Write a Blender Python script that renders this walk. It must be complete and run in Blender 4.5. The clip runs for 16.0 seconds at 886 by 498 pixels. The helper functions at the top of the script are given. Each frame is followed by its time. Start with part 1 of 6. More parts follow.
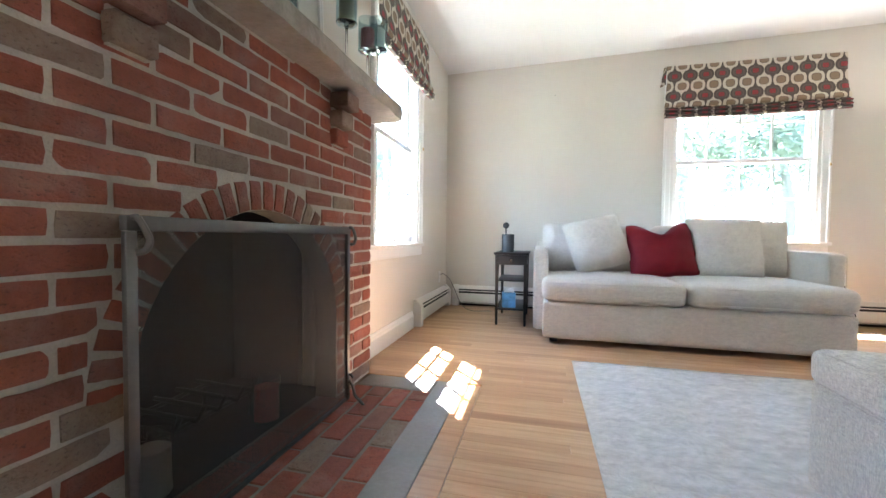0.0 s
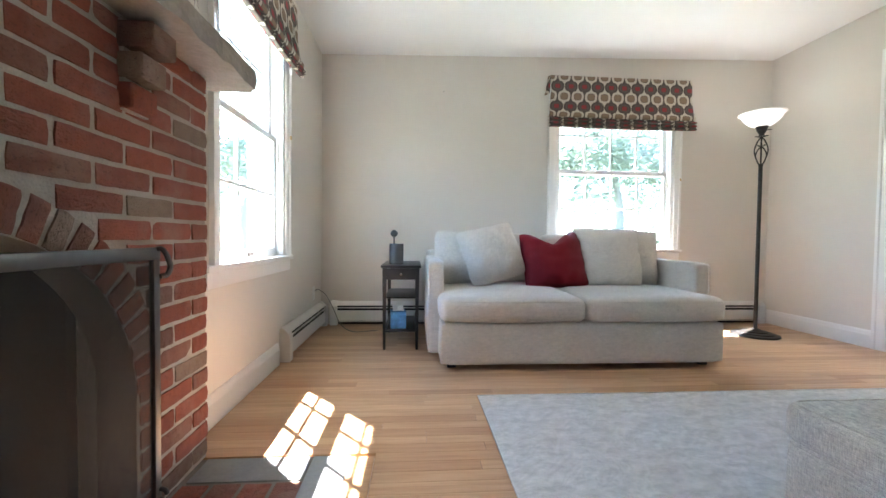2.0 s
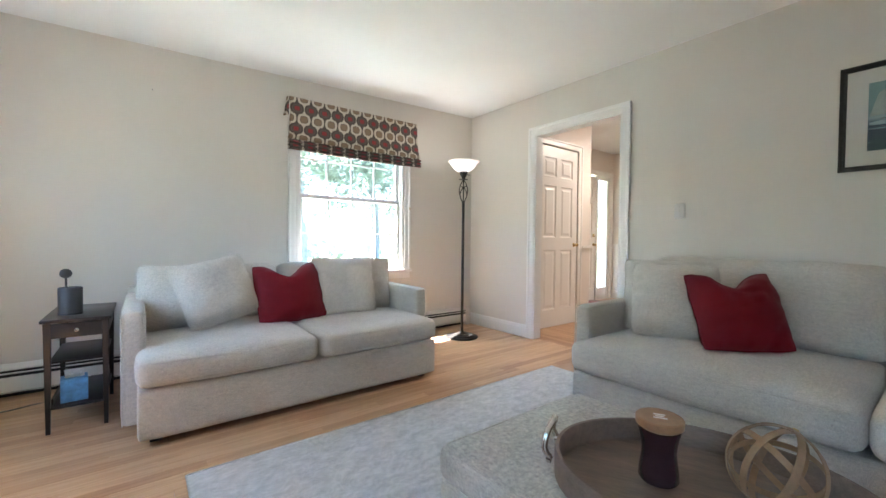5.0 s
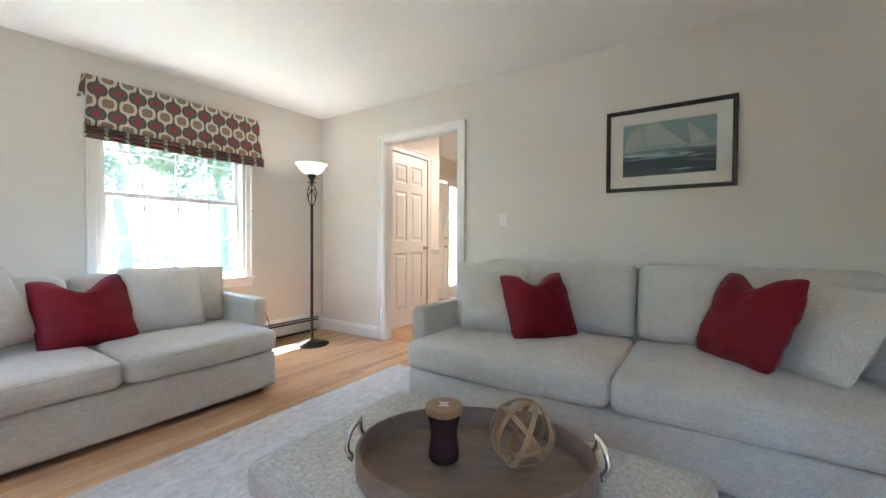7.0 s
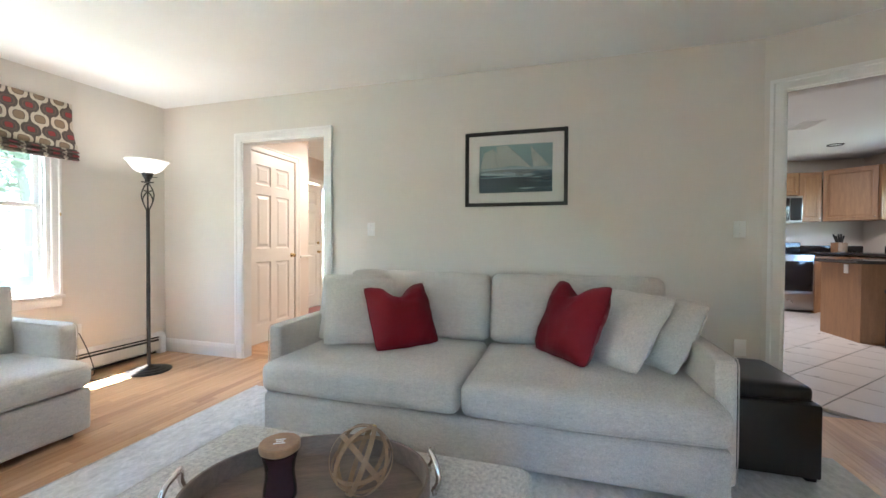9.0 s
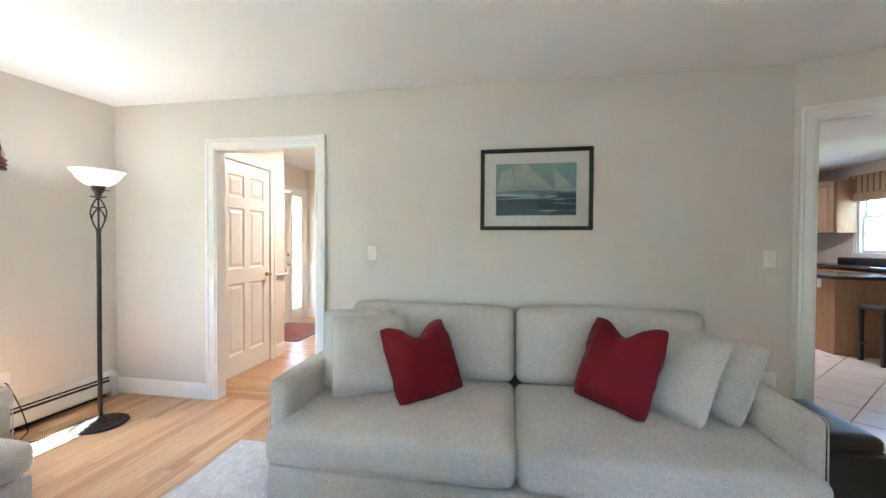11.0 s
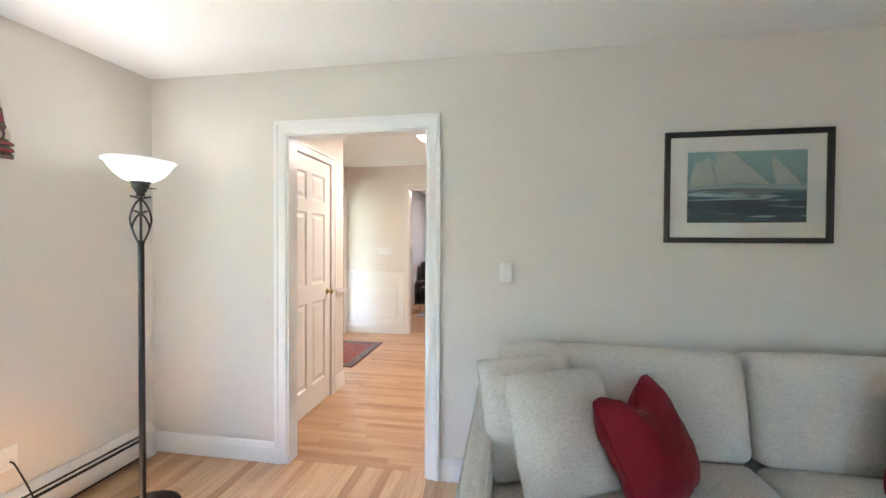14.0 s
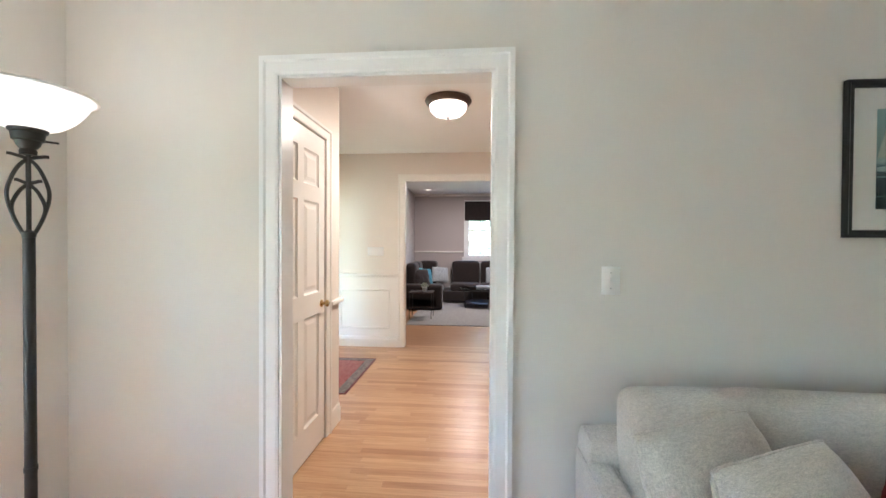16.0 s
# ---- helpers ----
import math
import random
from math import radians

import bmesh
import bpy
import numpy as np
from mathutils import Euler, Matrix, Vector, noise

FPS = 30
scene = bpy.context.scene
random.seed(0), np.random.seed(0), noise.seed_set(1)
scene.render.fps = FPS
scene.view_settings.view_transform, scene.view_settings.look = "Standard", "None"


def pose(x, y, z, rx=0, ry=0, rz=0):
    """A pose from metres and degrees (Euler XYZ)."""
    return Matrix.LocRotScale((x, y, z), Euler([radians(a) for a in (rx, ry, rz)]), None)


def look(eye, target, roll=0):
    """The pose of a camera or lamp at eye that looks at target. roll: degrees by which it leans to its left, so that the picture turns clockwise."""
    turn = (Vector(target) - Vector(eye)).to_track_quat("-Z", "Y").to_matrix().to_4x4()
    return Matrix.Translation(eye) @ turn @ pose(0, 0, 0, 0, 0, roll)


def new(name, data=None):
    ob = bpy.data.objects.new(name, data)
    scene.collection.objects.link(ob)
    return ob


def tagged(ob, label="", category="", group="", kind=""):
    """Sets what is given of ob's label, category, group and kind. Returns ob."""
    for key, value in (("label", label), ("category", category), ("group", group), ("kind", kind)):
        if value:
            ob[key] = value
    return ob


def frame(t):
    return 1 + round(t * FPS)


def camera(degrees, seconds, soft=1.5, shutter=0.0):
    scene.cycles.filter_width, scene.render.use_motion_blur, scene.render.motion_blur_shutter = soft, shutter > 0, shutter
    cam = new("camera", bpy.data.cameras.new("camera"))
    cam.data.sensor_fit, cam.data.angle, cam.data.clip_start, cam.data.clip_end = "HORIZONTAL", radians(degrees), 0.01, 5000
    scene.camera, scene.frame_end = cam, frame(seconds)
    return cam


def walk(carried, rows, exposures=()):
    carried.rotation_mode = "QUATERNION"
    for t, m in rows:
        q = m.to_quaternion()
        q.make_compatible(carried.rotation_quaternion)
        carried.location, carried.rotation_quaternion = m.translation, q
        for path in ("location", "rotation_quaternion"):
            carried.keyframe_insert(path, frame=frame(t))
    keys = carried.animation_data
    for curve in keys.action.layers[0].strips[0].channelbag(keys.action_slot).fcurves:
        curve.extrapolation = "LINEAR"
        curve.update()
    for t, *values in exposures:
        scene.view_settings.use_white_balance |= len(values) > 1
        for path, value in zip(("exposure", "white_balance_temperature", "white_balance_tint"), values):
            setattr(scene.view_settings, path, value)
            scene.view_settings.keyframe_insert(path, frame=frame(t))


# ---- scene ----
cam = camera(97.0, 16.0)
# t, then the eye's place, then tilt, roll and turn
ROWS = [
    (0, -0.011, -0.003, 0.812, -1.89, -0.65, 13.81),
    (0.5, -0.094, 0.142, 0.830, -1.77, -0.65, 10.12),
    (1, -0.149, 0.281, 0.834, -1.88, -0.65, 5.19),
    (1.5, -0.163, 0.408, 0.852, -1.71, -0.58, 0.59),
    (2, -0.147, 0.511, 0.886, -1.59, -0.66, -4.05),
    (2.5, -0.113, 0.554, 0.917, -1.42, -0.63, -9.86),
    (3, -0.076, 0.568, 0.957, -1.43, -0.46, -16.83),
    (3.5, -0.055, 0.562, 1.016, -1.46, -0.60, -22.48),
    (4, -0.021, 0.531, 1.072, -1.42, -0.65, -27.52),
    (6.5, 0.106, 0.291, 1.194, -1.08, -0.36, -52.27),
    (7, 0.117, 0.238, 1.198, -1.08, -0.31, -56.78),
    (7.5, 0.136, 0.179, 1.207, -1.02, -0.36, -61.21),
    (8, 0.138, 0.124, 1.221, -0.96, -0.35, -65.61),
    (8.5, 0.139, 0.091, 1.248, -0.95, -0.37, -69.91),
    (9, 0.156, 0.108, 1.288, -0.89, -0.29, -73.93),
    (11.5, 0.492, 0.846, 1.535, -0.93, -0.32, -80.33),
    (12, 0.609, 1.024, 1.539, -0.90, -0.34, -80.20),
    (12.5, 0.719, 1.228, 1.580, -0.99, -0.30, -80.24),
    (13, 0.825, 1.466, 1.599, -0.97, -0.29, -80.23),
    (13.5, 0.918, 1.680, 1.625, -0.97, -0.26, -80.36),
    (14, 1.090, 1.853, 1.612, -0.93, -0.28, -80.57),
    (14.5, 1.259, 2.029, 1.608, -0.92, -0.31, -81.19),
    (15, 1.433, 2.218, 1.602, -0.76, -0.39, -82.07),
    (15.5, 1.622, 2.371, 1.590, -0.69, -0.43, -83.51),
    (16, 1.867, 2.476, 1.582, -0.77, -0.33, -85.23),
]
EXPOSURES = [(t, s, 6220 if t < 10 else 6080, 14.3) for t, s in ((0.0, 5.2), (1.5, 5.0), (3.0, 4.43), (4.0, 4.57), (7.0, 4.88), (9.0, 5.12), (12.0, 5.27), (13.0, 5.22), (16.0, 4.95))]
walk(cam, [(t, pose(x, y, z, 90 + tilt, roll, turn)) for t, x, y, z, tilt, roll, turn in ROWS], EXPOSURES)

# ---- daylight ----
sun_way = Vector((1.0, -1.08, -2.4)).normalized()
world = bpy.data.worlds.new("sky")
scene.world = world
world.use_nodes = True
wn = world.node_tree.nodes
sky = wn.new("ShaderNodeTexSky")
sky.sky_type = "NISHITA"
sky.sun_disc = False
sky.sun_elevation = math.asin(-sun_way.z)
sky.sun_rotation = math.atan2(-sun_way.x, -sun_way.y)
world.node_tree.links.new(sky.outputs[0], wn["Background"].inputs[0])
wn["Background"].inputs[1].default_value = 0.15
sun = new("sun", bpy.data.lights.new("sun", "SUN"))
sun.data.energy, sun.data.angle, sun.data.color = 5.0, radians(0.6), (1.0, 0.95, 0.87)
sun.matrix_world = look((0, 0, 8), Vector((0, 0, 8)) + sun_way)


def lamp(name, kind, power, colour, place, size=0.05, aim=None):
    data = bpy.data.lights.new(name, kind)
    data.energy, data.color = power, colour
    if kind == "AREA":
        data.shape, data.size = "DISK", size
    else:
        data.shadow_soft_size = size
    ob = new(name, data)
    ob.matrix_world = look(place, aim) if aim else Matrix.Translation(place)
    return ob


lamp("torchiere_bulb", "POINT", 0.085, (1.0, 0.96, 0.91), (3.072, 3.982, 2.085), 0.05)
lamp("hall_bulb", "POINT", 3.6, (1.0, 0.84, 0.70), (5.6, 2.76, 2.83), 0.08)
lamp("hall_dome_glow", "AREA", 1.8, (1.0, 0.90, 0.76), (5.6, 2.745, 2.75), 0.26, (5.6, 2.745, 0))
# fill lamps added to brighten kitchen and den; no fixture hangs at either
lamp("kitchen_fill", "AREA", 2.3, (1.0, 0.92, 0.88), (7.4, -3.2, 2.97), 0.5, (7.4, -3.2, 0))
lamp("den_fill", "AREA", 2.5, (1.0, 0.9, 0.84), (11.0, 2.6, 2.98), 0.3, (11.0, 2.6, 0))

# ---- materials ----


def nodes_of(name):
    m = bpy.data.materials.new(name)
    m.use_nodes = True
    t = m.node_tree
    return m, t, t.nodes["Principled BSDF"]


def link(t, a, b):
    t.links.new(a, b)


def add(t, kind, **kw):
    n = t.nodes.new(kind)
    for k, v in kw.items():
        n.inputs[k].default_value = v
    return n


def ramp(t, src, stops):
    n = t.nodes.new("ShaderNodeValToRGB")
    el = n.color_ramp.elements
    while len(el) < len(stops):
        el.new(0.5)
    for e, (p, c) in zip(el, stops):
        e.position, e.color = p, (*c, 1)
    link(t, src, n.inputs[0])
    return n.outputs[0]


def mixc(t, fac, a, b, blend="MIX"):
    n = t.nodes.new("ShaderNodeMix")
    n.data_type, n.blend_type = "RGBA", blend
    for sock, v in ((n.inputs[0], fac), (n.inputs[6], a), (n.inputs[7], b)):
        if isinstance(v, bpy.types.NodeSocket):
            link(t, v, sock)
        else:
            sock.default_value = v if isinstance(v, float) else (*v, 1)
    return n.outputs[2]


def math_(t, op, a, b=0.0):
    n = t.nodes.new("ShaderNodeMath")
    n.operation = op
    for i, v in enumerate((a, b)):
        if isinstance(v, bpy.types.NodeSocket):
            link(t, v, n.inputs[i])
        else:
            n.inputs[i].default_value = v
    return n.outputs[0]


def coords(t, scale=(1, 1, 1), jitter=False):
    c = t.nodes.new("ShaderNodeTexCoord")
    out = c.outputs["Object"]
    if jitter:
        oi = t.nodes.new("ShaderNodeObjectInfo")
        v = t.nodes.new("ShaderNodeVectorMath")
        v.operation = "MULTIPLY_ADD"
        link(t, oi.outputs["Random"], v.inputs[0])
        v.inputs[1].default_value = (37, 53, 71)
        link(t, out, v.inputs[2])
        out = v.outputs[0]
    mp = add(t, "ShaderNodeMapping", Scale=scale)
    link(t, out, mp.inputs[0])
    return mp.outputs[0]


def noise_(t, vec, scale, detail=4.0, rough=0.55):
    n = add(t, "ShaderNodeTexNoise", Scale=scale, Detail=detail, Roughness=rough)
    link(t, vec, n.inputs["Vector"])
    return n.outputs["Fac"]


def bump(t, p, height, strength, dist=0.002):
    b = add(t, "ShaderNodeBump", Strength=strength, Distance=dist)
    link(t, height, b.inputs["Height"])
    link(t, b.outputs[0], p.inputs["Normal"])


def surface(name, colour, rough=0.5, metal=0.0, vary=0.08, scale=6.0, grain=60.0, relief=0.15, dist=0.001, spec=0.5, stretch=(1, 1, 1), jitter=False):
    m, t, p = nodes_of(name)
    v = coords(t, stretch, jitter)
    big, fine = noise_(t, v, scale, 3.0), noise_(t, v, grain, 4.0)
    lo = tuple(c * (1 - vary) for c in colour)
    hi = tuple(min(1, c * (1 + vary)) for c in colour)
    c = ramp(t, math_(t, "ADD", math_(t, "MULTIPLY", big, 0.6), math_(t, "MULTIPLY", fine, 0.4)), [(0.3, lo), (0.7, hi)])
    link(t, c, p.inputs["Base Color"])
    r = math_(t, "ADD", math_(t, "MULTIPLY", big, 0.16), rough - 0.08)
    link(t, r, p.inputs["Roughness"])
    p.inputs["Metallic"].default_value = metal
    p.inputs["Specular IOR Level"].default_value = spec
    if relief:
        bump(t, p, fine, relief, dist)
    return m


def weave(name, colour, freq=420.0, vary=0.1, relief=0.5, rough=0.9, slub=0.25, sheen=0.25):
    m, t, p = nodes_of(name)
    v = coords(t)
    n1 = noise_(t, coords(t, (1, 1, 12)), freq * 0.16, 2.0)
    n2 = noise_(t, coords(t, (12, 12, 1)), freq * 0.12, 2.0)
    big = noise_(t, v, 4.0, 3.0)
    h = math_(t, "ADD", math_(t, "MULTIPLY", n1, 0.5), math_(t, "MULTIPLY", n2, 0.5))
    lo = tuple(c * (1 - slub) for c in colour)
    hi = tuple(min(1, c * (1 + slub)) for c in colour)
    c1 = ramp(t, h, [(0.36, lo), (0.64, hi)])
    c2 = ramp(t, big, [(0.3, tuple([1 - vary] * 3)), (0.7, (1, 1, 1))])
    # heathered slubs, a few centimetres long
    n3 = noise_(t, coords(t, (9, 1, 12)), 22.0, 3.0, 0.65)
    n4 = noise_(t, coords(t, (1, 9, 3)), 26.0, 3.0, 0.65)
    streak = ramp(t, math_(t, "MULTIPLY", math_(t, "ADD", n3, n4), 0.5), [(0.36, tuple([1 - 0.75 * slub] * 3)), (0.58, (1, 1, 1))])
    c2 = mixc(t, 1.0, c2, streak, "MULTIPLY")
    link(t, mixc(t, 1.0, c1, c2, "MULTIPLY"), p.inputs["Base Color"])
    p.inputs["Roughness"].default_value = rough
    p.inputs["Sheen Weight"].default_value = sheen
    p.inputs["Specular IOR Level"].default_value = 0.2
    bump(t, p, h, relief, 0.0015)
    return m


def brick_mat(name, jitter=True):
    m, t, p = nodes_of(name)
    v = coords(t, (1, 1, 1), True)
    oi = t.nodes.new("ShaderNodeObjectInfo")
    base = ramp(t, oi.outputs["Random"], [(0.0, (0.29, 0.098, 0.066)), (0.3, (0.34, 0.106, 0.069)), (0.55, (0.25, 0.088, 0.062)), (0.72, (0.27, 0.13, 0.098)), (0.82, (0.17, 0.11, 0.088)), (0.92, (0.27, 0.215, 0.17))])
    n1, n2, n3 = noise_(t, v, 26.0, 6.0, 0.7), noise_(t, coords(t, (1, 1, 1.8), True), 95.0, 4.0, 0.6), noise_(t, v, 7.0, 3.0)
    c = mixc(t, ramp(t, n1, [(0.35, (0, 0, 0)), (0.75, (0.55, 0.55, 0.55))]), base, (0.16, 0.06, 0.05))
    c = mixc(t, ramp(t, n3, [(0.52, (0, 0, 0)), (0.8, (0.45, 0.45, 0.45))]), c, (0.34, 0.27, 0.23))
    c = mixc(t, ramp(t, n2, [(0.58, (0, 0, 0)), (0.72, (0.65, 0.65, 0.65))]), c, (0.06, 0.035, 0.03))
    link(t, c, p.inputs["Base Color"])
    p.inputs["Roughness"].default_value = 0.88
    p.inputs["Specular IOR Level"].default_value = 0.25
    bump(t, p, math_(t, "SUBTRACT", n1, math_(t, "MULTIPLY", n2, 1.1)), 0.9, 0.008)
    return m


def plank_mat(name, by_island, along_x=True, tint=(1, 1, 1)):
    m, t, p = nodes_of(name)
    if by_island:
        r = t.nodes.new("ShaderNodeNewGeometry").outputs["Random Per Island"]
    else:
        r = t.nodes.new("ShaderNodeObjectInfo").outputs["Random"]
    c = t.nodes.new("ShaderNodeTexCoord").outputs["Object"]
    sh = t.nodes.new("ShaderNodeVectorMath")
    sh.operation = "MULTIPLY_ADD"
    link(t, r, sh.inputs[0])
    sh.inputs[1].default_value = (31, 47, 13)
    link(t, c, sh.inputs[2])
    mp = add(t, "ShaderNodeMapping", Scale=(1.3, 22, 22) if along_x else (22, 1.3, 22))
    link(t, sh.outputs[0], mp.inputs[0])
    grain, fine = noise_(t, mp.outputs[0], 2.2, 5.0, 0.6), noise_(t, mp.outputs[0], 14.0, 3.0)
    k = lambda c: tuple(a * b for a, b in zip(c, tint))
    base = ramp(t, r, [(0.0, k((0.47, 0.265, 0.135))), (0.35, k((0.56, 0.34, 0.185))), (0.7, k((0.62, 0.39, 0.22))), (1.0, k((0.41, 0.215, 0.105)))])
    dark = mixc(t, 1.0, base, (0.72, 0.62, 0.52), "MULTIPLY")
    col = mixc(t, ramp(t, grain, [(0.42, (0, 0, 0)), (0.68, (0.7, 0.7, 0.7))]), base, dark)
    link(t, col, p.inputs["Base Color"])
    link(t, math_(t, "ADD", math_(t, "MULTIPLY", fine, 0.12), 0.26), p.inputs["Roughness"])
    bump(t, p, fine, 0.06, 0.0006)
    return m


def fabric_print(name):
    """Rows of rounded ogees: dark brown with red centres, between rows of cream with tan centres."""
    m, t, p = nodes_of(name)
    uv = t.nodes.new("ShaderNodeTexCoord").outputs["UV"]
    s = t.nodes.new("ShaderNodeSeparateXYZ")
    link(t, uv, s.inputs[0])
    u, v = math_(t, "MULTIPLY", s.outputs[0], 1 / 0.142), math_(t, "MULTIPLY", s.outputs[1], 1 / 0.103)
    row = math_(t, "FLOOR", v)
    odd = math_(t, "MODULO", math_(t, "ABSOLUTE", row), 2.0)
    a = math_(t, "SUBTRACT", math_(t, "FRACT", math_(t, "ADD", u, math_(t, "MULTIPLY", odd, 0.5))), 0.5)
    b = math_(t, "SUBTRACT", math_(t, "FRACT", v), 0.5)

    def egg(w, h, power):
        x = math_(t, "POWER", math_(t, "ABSOLUTE", math_(t, "DIVIDE", a, w)), power)
        y = math_(t, "POWER", math_(t, "ABSOLUTE", math_(t, "DIVIDE", b, h)), power)
        return math_(t, "LESS_THAN", math_(t, "ADD", x, y), 1.0)

    cream, dark, red, tan, brown = (0.62, 0.56, 0.46), (0.088, 0.070, 0.064), (0.30, 0.035, 0.045), (0.26, 0.185, 0.125), (0.14, 0.10, 0.085)
    # dark rows: an ogee reaching up and down between the cream rings
    d = mixc(t, egg(0.485, 0.60, 2.1), cream, dark)
    d = mixc(t, egg(0.35, 0.38, 2.3), d, brown)
    d = mixc(t, egg(0.27, 0.30, 2.6), d, dark)
    d = mixc(t, egg(0.18, 0.21, 4.0), d, red)
    l = mixc(t, egg(0.455, 0.60, 2.5), dark, cream)
    l = mixc(t, egg(0.285, 0.36, 2.8), l, brown)
    l = mixc(t, egg(0.24, 0.31, 3.0), l, tan)
    c = mixc(t, odd, d, l)
    n = noise_(t, coords(t), 300.0, 2.0)
    c = mixc(t, ramp(t, n, [(0.3, (0.0, 0.0, 0.0)), (0.75, (0.25, 0.25, 0.25))]), c, (0.3, 0.26, 0.22))
    link(t, c, p.inputs["Base Color"])
    p.inputs["Roughness"].default_value = 0.85
    p.inputs["Specular IOR Level"].default_value = 0.2
    bump(t, p, n, 0.3, 0.001)
    return m


def rug_mat(name, a, b):
    m, t, p = nodes_of(name)
    v = coords(t)
    warp = noise_(t, v, 3.0, 3.0)
    vm = t.nodes.new("ShaderNodeVectorMath")
    vm.operation = "MULTIPLY_ADD"
    link(t, warp, vm.inputs[0])
    vm.inputs[1].default_value = (0.5, 0.5, 0)
    link(t, v, vm.inputs[2])
    vor = add(t, "ShaderNodeTexVoronoi", Scale=11.0)
    vor.feature = "SMOOTH_F1"
    link(t, vm.outputs[0], vor.inputs["Vector"])
    rings = math_(t, "SINE", math_(t, "MULTIPLY", vor.outputs["Distance"], 34.0))
    worn = noise_(t, coords(t, (1.0, 1.7, 1.0)), 13.0, 8.0, 0.70)
    pile = noise_(t, v, 260.0, 2.0)
    f = math_(t, "ADD", math_(t, "MULTIPLY", rings, 0.045), worn)
    c = ramp(t, f, [(0.34, a), (0.50, tuple((x + y) / 2 for x, y in zip(a, b))), (0.66, b)])
    c = mixc(t, ramp(t, pile, [(0.3, (0.0, 0.0, 0.0)), (0.8, (0.35, 0.35, 0.35))]), c, tuple(x * 0.72 for x in a))
    link(t, c, p.inputs["Base Color"])
    p.inputs["Roughness"].default_value = 0.95
    p.inputs["Sheen Weight"].default_value = 0.2
    p.inputs["Specular IOR Level"].default_value = 0.1
    bump(t, p, math_(t, "ADD", math_(t, "MULTIPLY", f, 0.6), pile), 0.6, 0.006)
    return m


def sea_mat(name):
    """A print of a yacht's sea and sky: a soft vertical wash with wavelets."""
    m, t, p = nodes_of(name)
    g = t.nodes.new("ShaderNodeTexCoord").outputs["Generated"]
    s = t.nodes.new("ShaderNodeSeparateXYZ")
    link(t, g, s.inputs[0])
    mp = add(t, "ShaderNodeMapping", Scale=(1, 9, 26))
    link(t, g, mp.inputs[0])
    n = noise_(t, mp.outputs[0], 1.0, 6.0, 0.65)
    h = math_(t, "ADD", s.outputs[2], math_(t, "MULTIPLY", math_(t, "SUBTRACT", n, 0.5), 0.13))
    c = ramp(t, h, [(0.0, (0.035, 0.085, 0.11)), (0.30, (0.022, 0.052, 0.08)), (0.42, (0.045, 0.12, 0.16)), (0.48, (0.34, 0.46, 0.48)), (0.55, (0.17, 0.29, 0.30)), (1.0, (0.20, 0.345, 0.35))])
    fleck = math_(t, "MULTIPLY", math_(t, "GREATER_THAN", n, 0.575), math_(t, "LESS_THAN", s.outputs[2], 0.45))
    link(t, mixc(t, fleck, c, (0.30, 0.46, 0.48)), p.inputs["Base Color"])
    p.inputs["Roughness"].default_value = 0.5
    return m


def glow(name, colour, strength):
    m, t, p = nodes_of(name)
    p.inputs["Base Color"].default_value = (*colour, 1)
    p.inputs["Emission Color"].default_value = (*colour, 1)
    p.inputs["Emission Strength"].default_value = strength
    p.inputs["Roughness"].default_value = 0.35
    return m


def glass(name, colour=(1, 1, 1), rough=0.0, ior=1.45):
    m, t, p = nodes_of(name)
    p.inputs["Base Color"].default_value = (*colour, 1)
    p.inputs["Transmission Weight"].default_value = 1.0
    p.inputs["Roughness"].default_value = rough
    p.inputs["IOR"].default_value = ior
    return m


def mesh_screen(name):
    """Woven wire: fine square holes in dark wire."""
    m, t, p = nodes_of(name)
    s = t.nodes.new("ShaderNodeSeparateXYZ")
    link(t, t.nodes.new("ShaderNodeTexCoord").outputs["Object"], s.inputs[0])
    f = [math_(t, "LESS_THAN", math_(t, "FRACT", math_(t, "MULTIPLY", s.outputs[i], 620.0)), 0.52) for i in (1, 2)]
    hole = math_(t, "MULTIPLY", f[0], f[1])
    p.inputs["Base Color"].default_value = (0.034, 0.031, 0.029, 1)
    p.inputs["Metallic"].default_value = 0.3
    p.inputs["Roughness"].default_value = 0.6
    p.inputs["Specular IOR Level"].default_value = 0.15
    tr = t.nodes.new("ShaderNodeBsdfTransparent")
    mx = t.nodes.new("ShaderNodeMixShader")
    link(t, hole, mx.inputs[0])
    link(t, p.outputs[0], mx.inputs[1])
    link(t, tr.outputs[0], mx.inputs[2])
    link(t, mx.outputs[0], t.nodes["Material Output"].inputs[0])
    return m


PAINT = surface("warm_grey_wall_paint", (0.68, 0.64, 0.583), 0.6, vary=0.03, scale=1.5, grain=220, relief=0.05)
HALLPAINT = surface("cream_hall_paint", (0.74, 0.665, 0.59), 0.6, vary=0.03, scale=1.5, grain=220, relief=0.05)
DENPAINT = surface("mauve_grey_paint", (0.45, 0.40, 0.38), 0.6, vary=0.03, scale=1.5, grain=220, relief=0.05)
CEIL = surface("flat_white_ceiling", (0.86, 0.86, 0.85), 0.85, vary=0.02, scale=2, grain=180, relief=0.06)
TRIM = surface("white_satin_trim", (0.80, 0.79, 0.77), 0.34, vary=0.02, scale=3, grain=90, relief=0.03)
DOORWHITE = surface("off_white_door_paint", (0.80, 0.76, 0.70), 0.36, vary=0.02, scale=3, grain=90, relief=0.04)
HEATER = surface("white_enamel", (0.76, 0.74, 0.71), 0.35, vary=0.03, relief=0.02)
BLACK = surface("black_parts_and_gap_shade", (0.012, 0.012, 0.012), 0.6, relief=0.0)
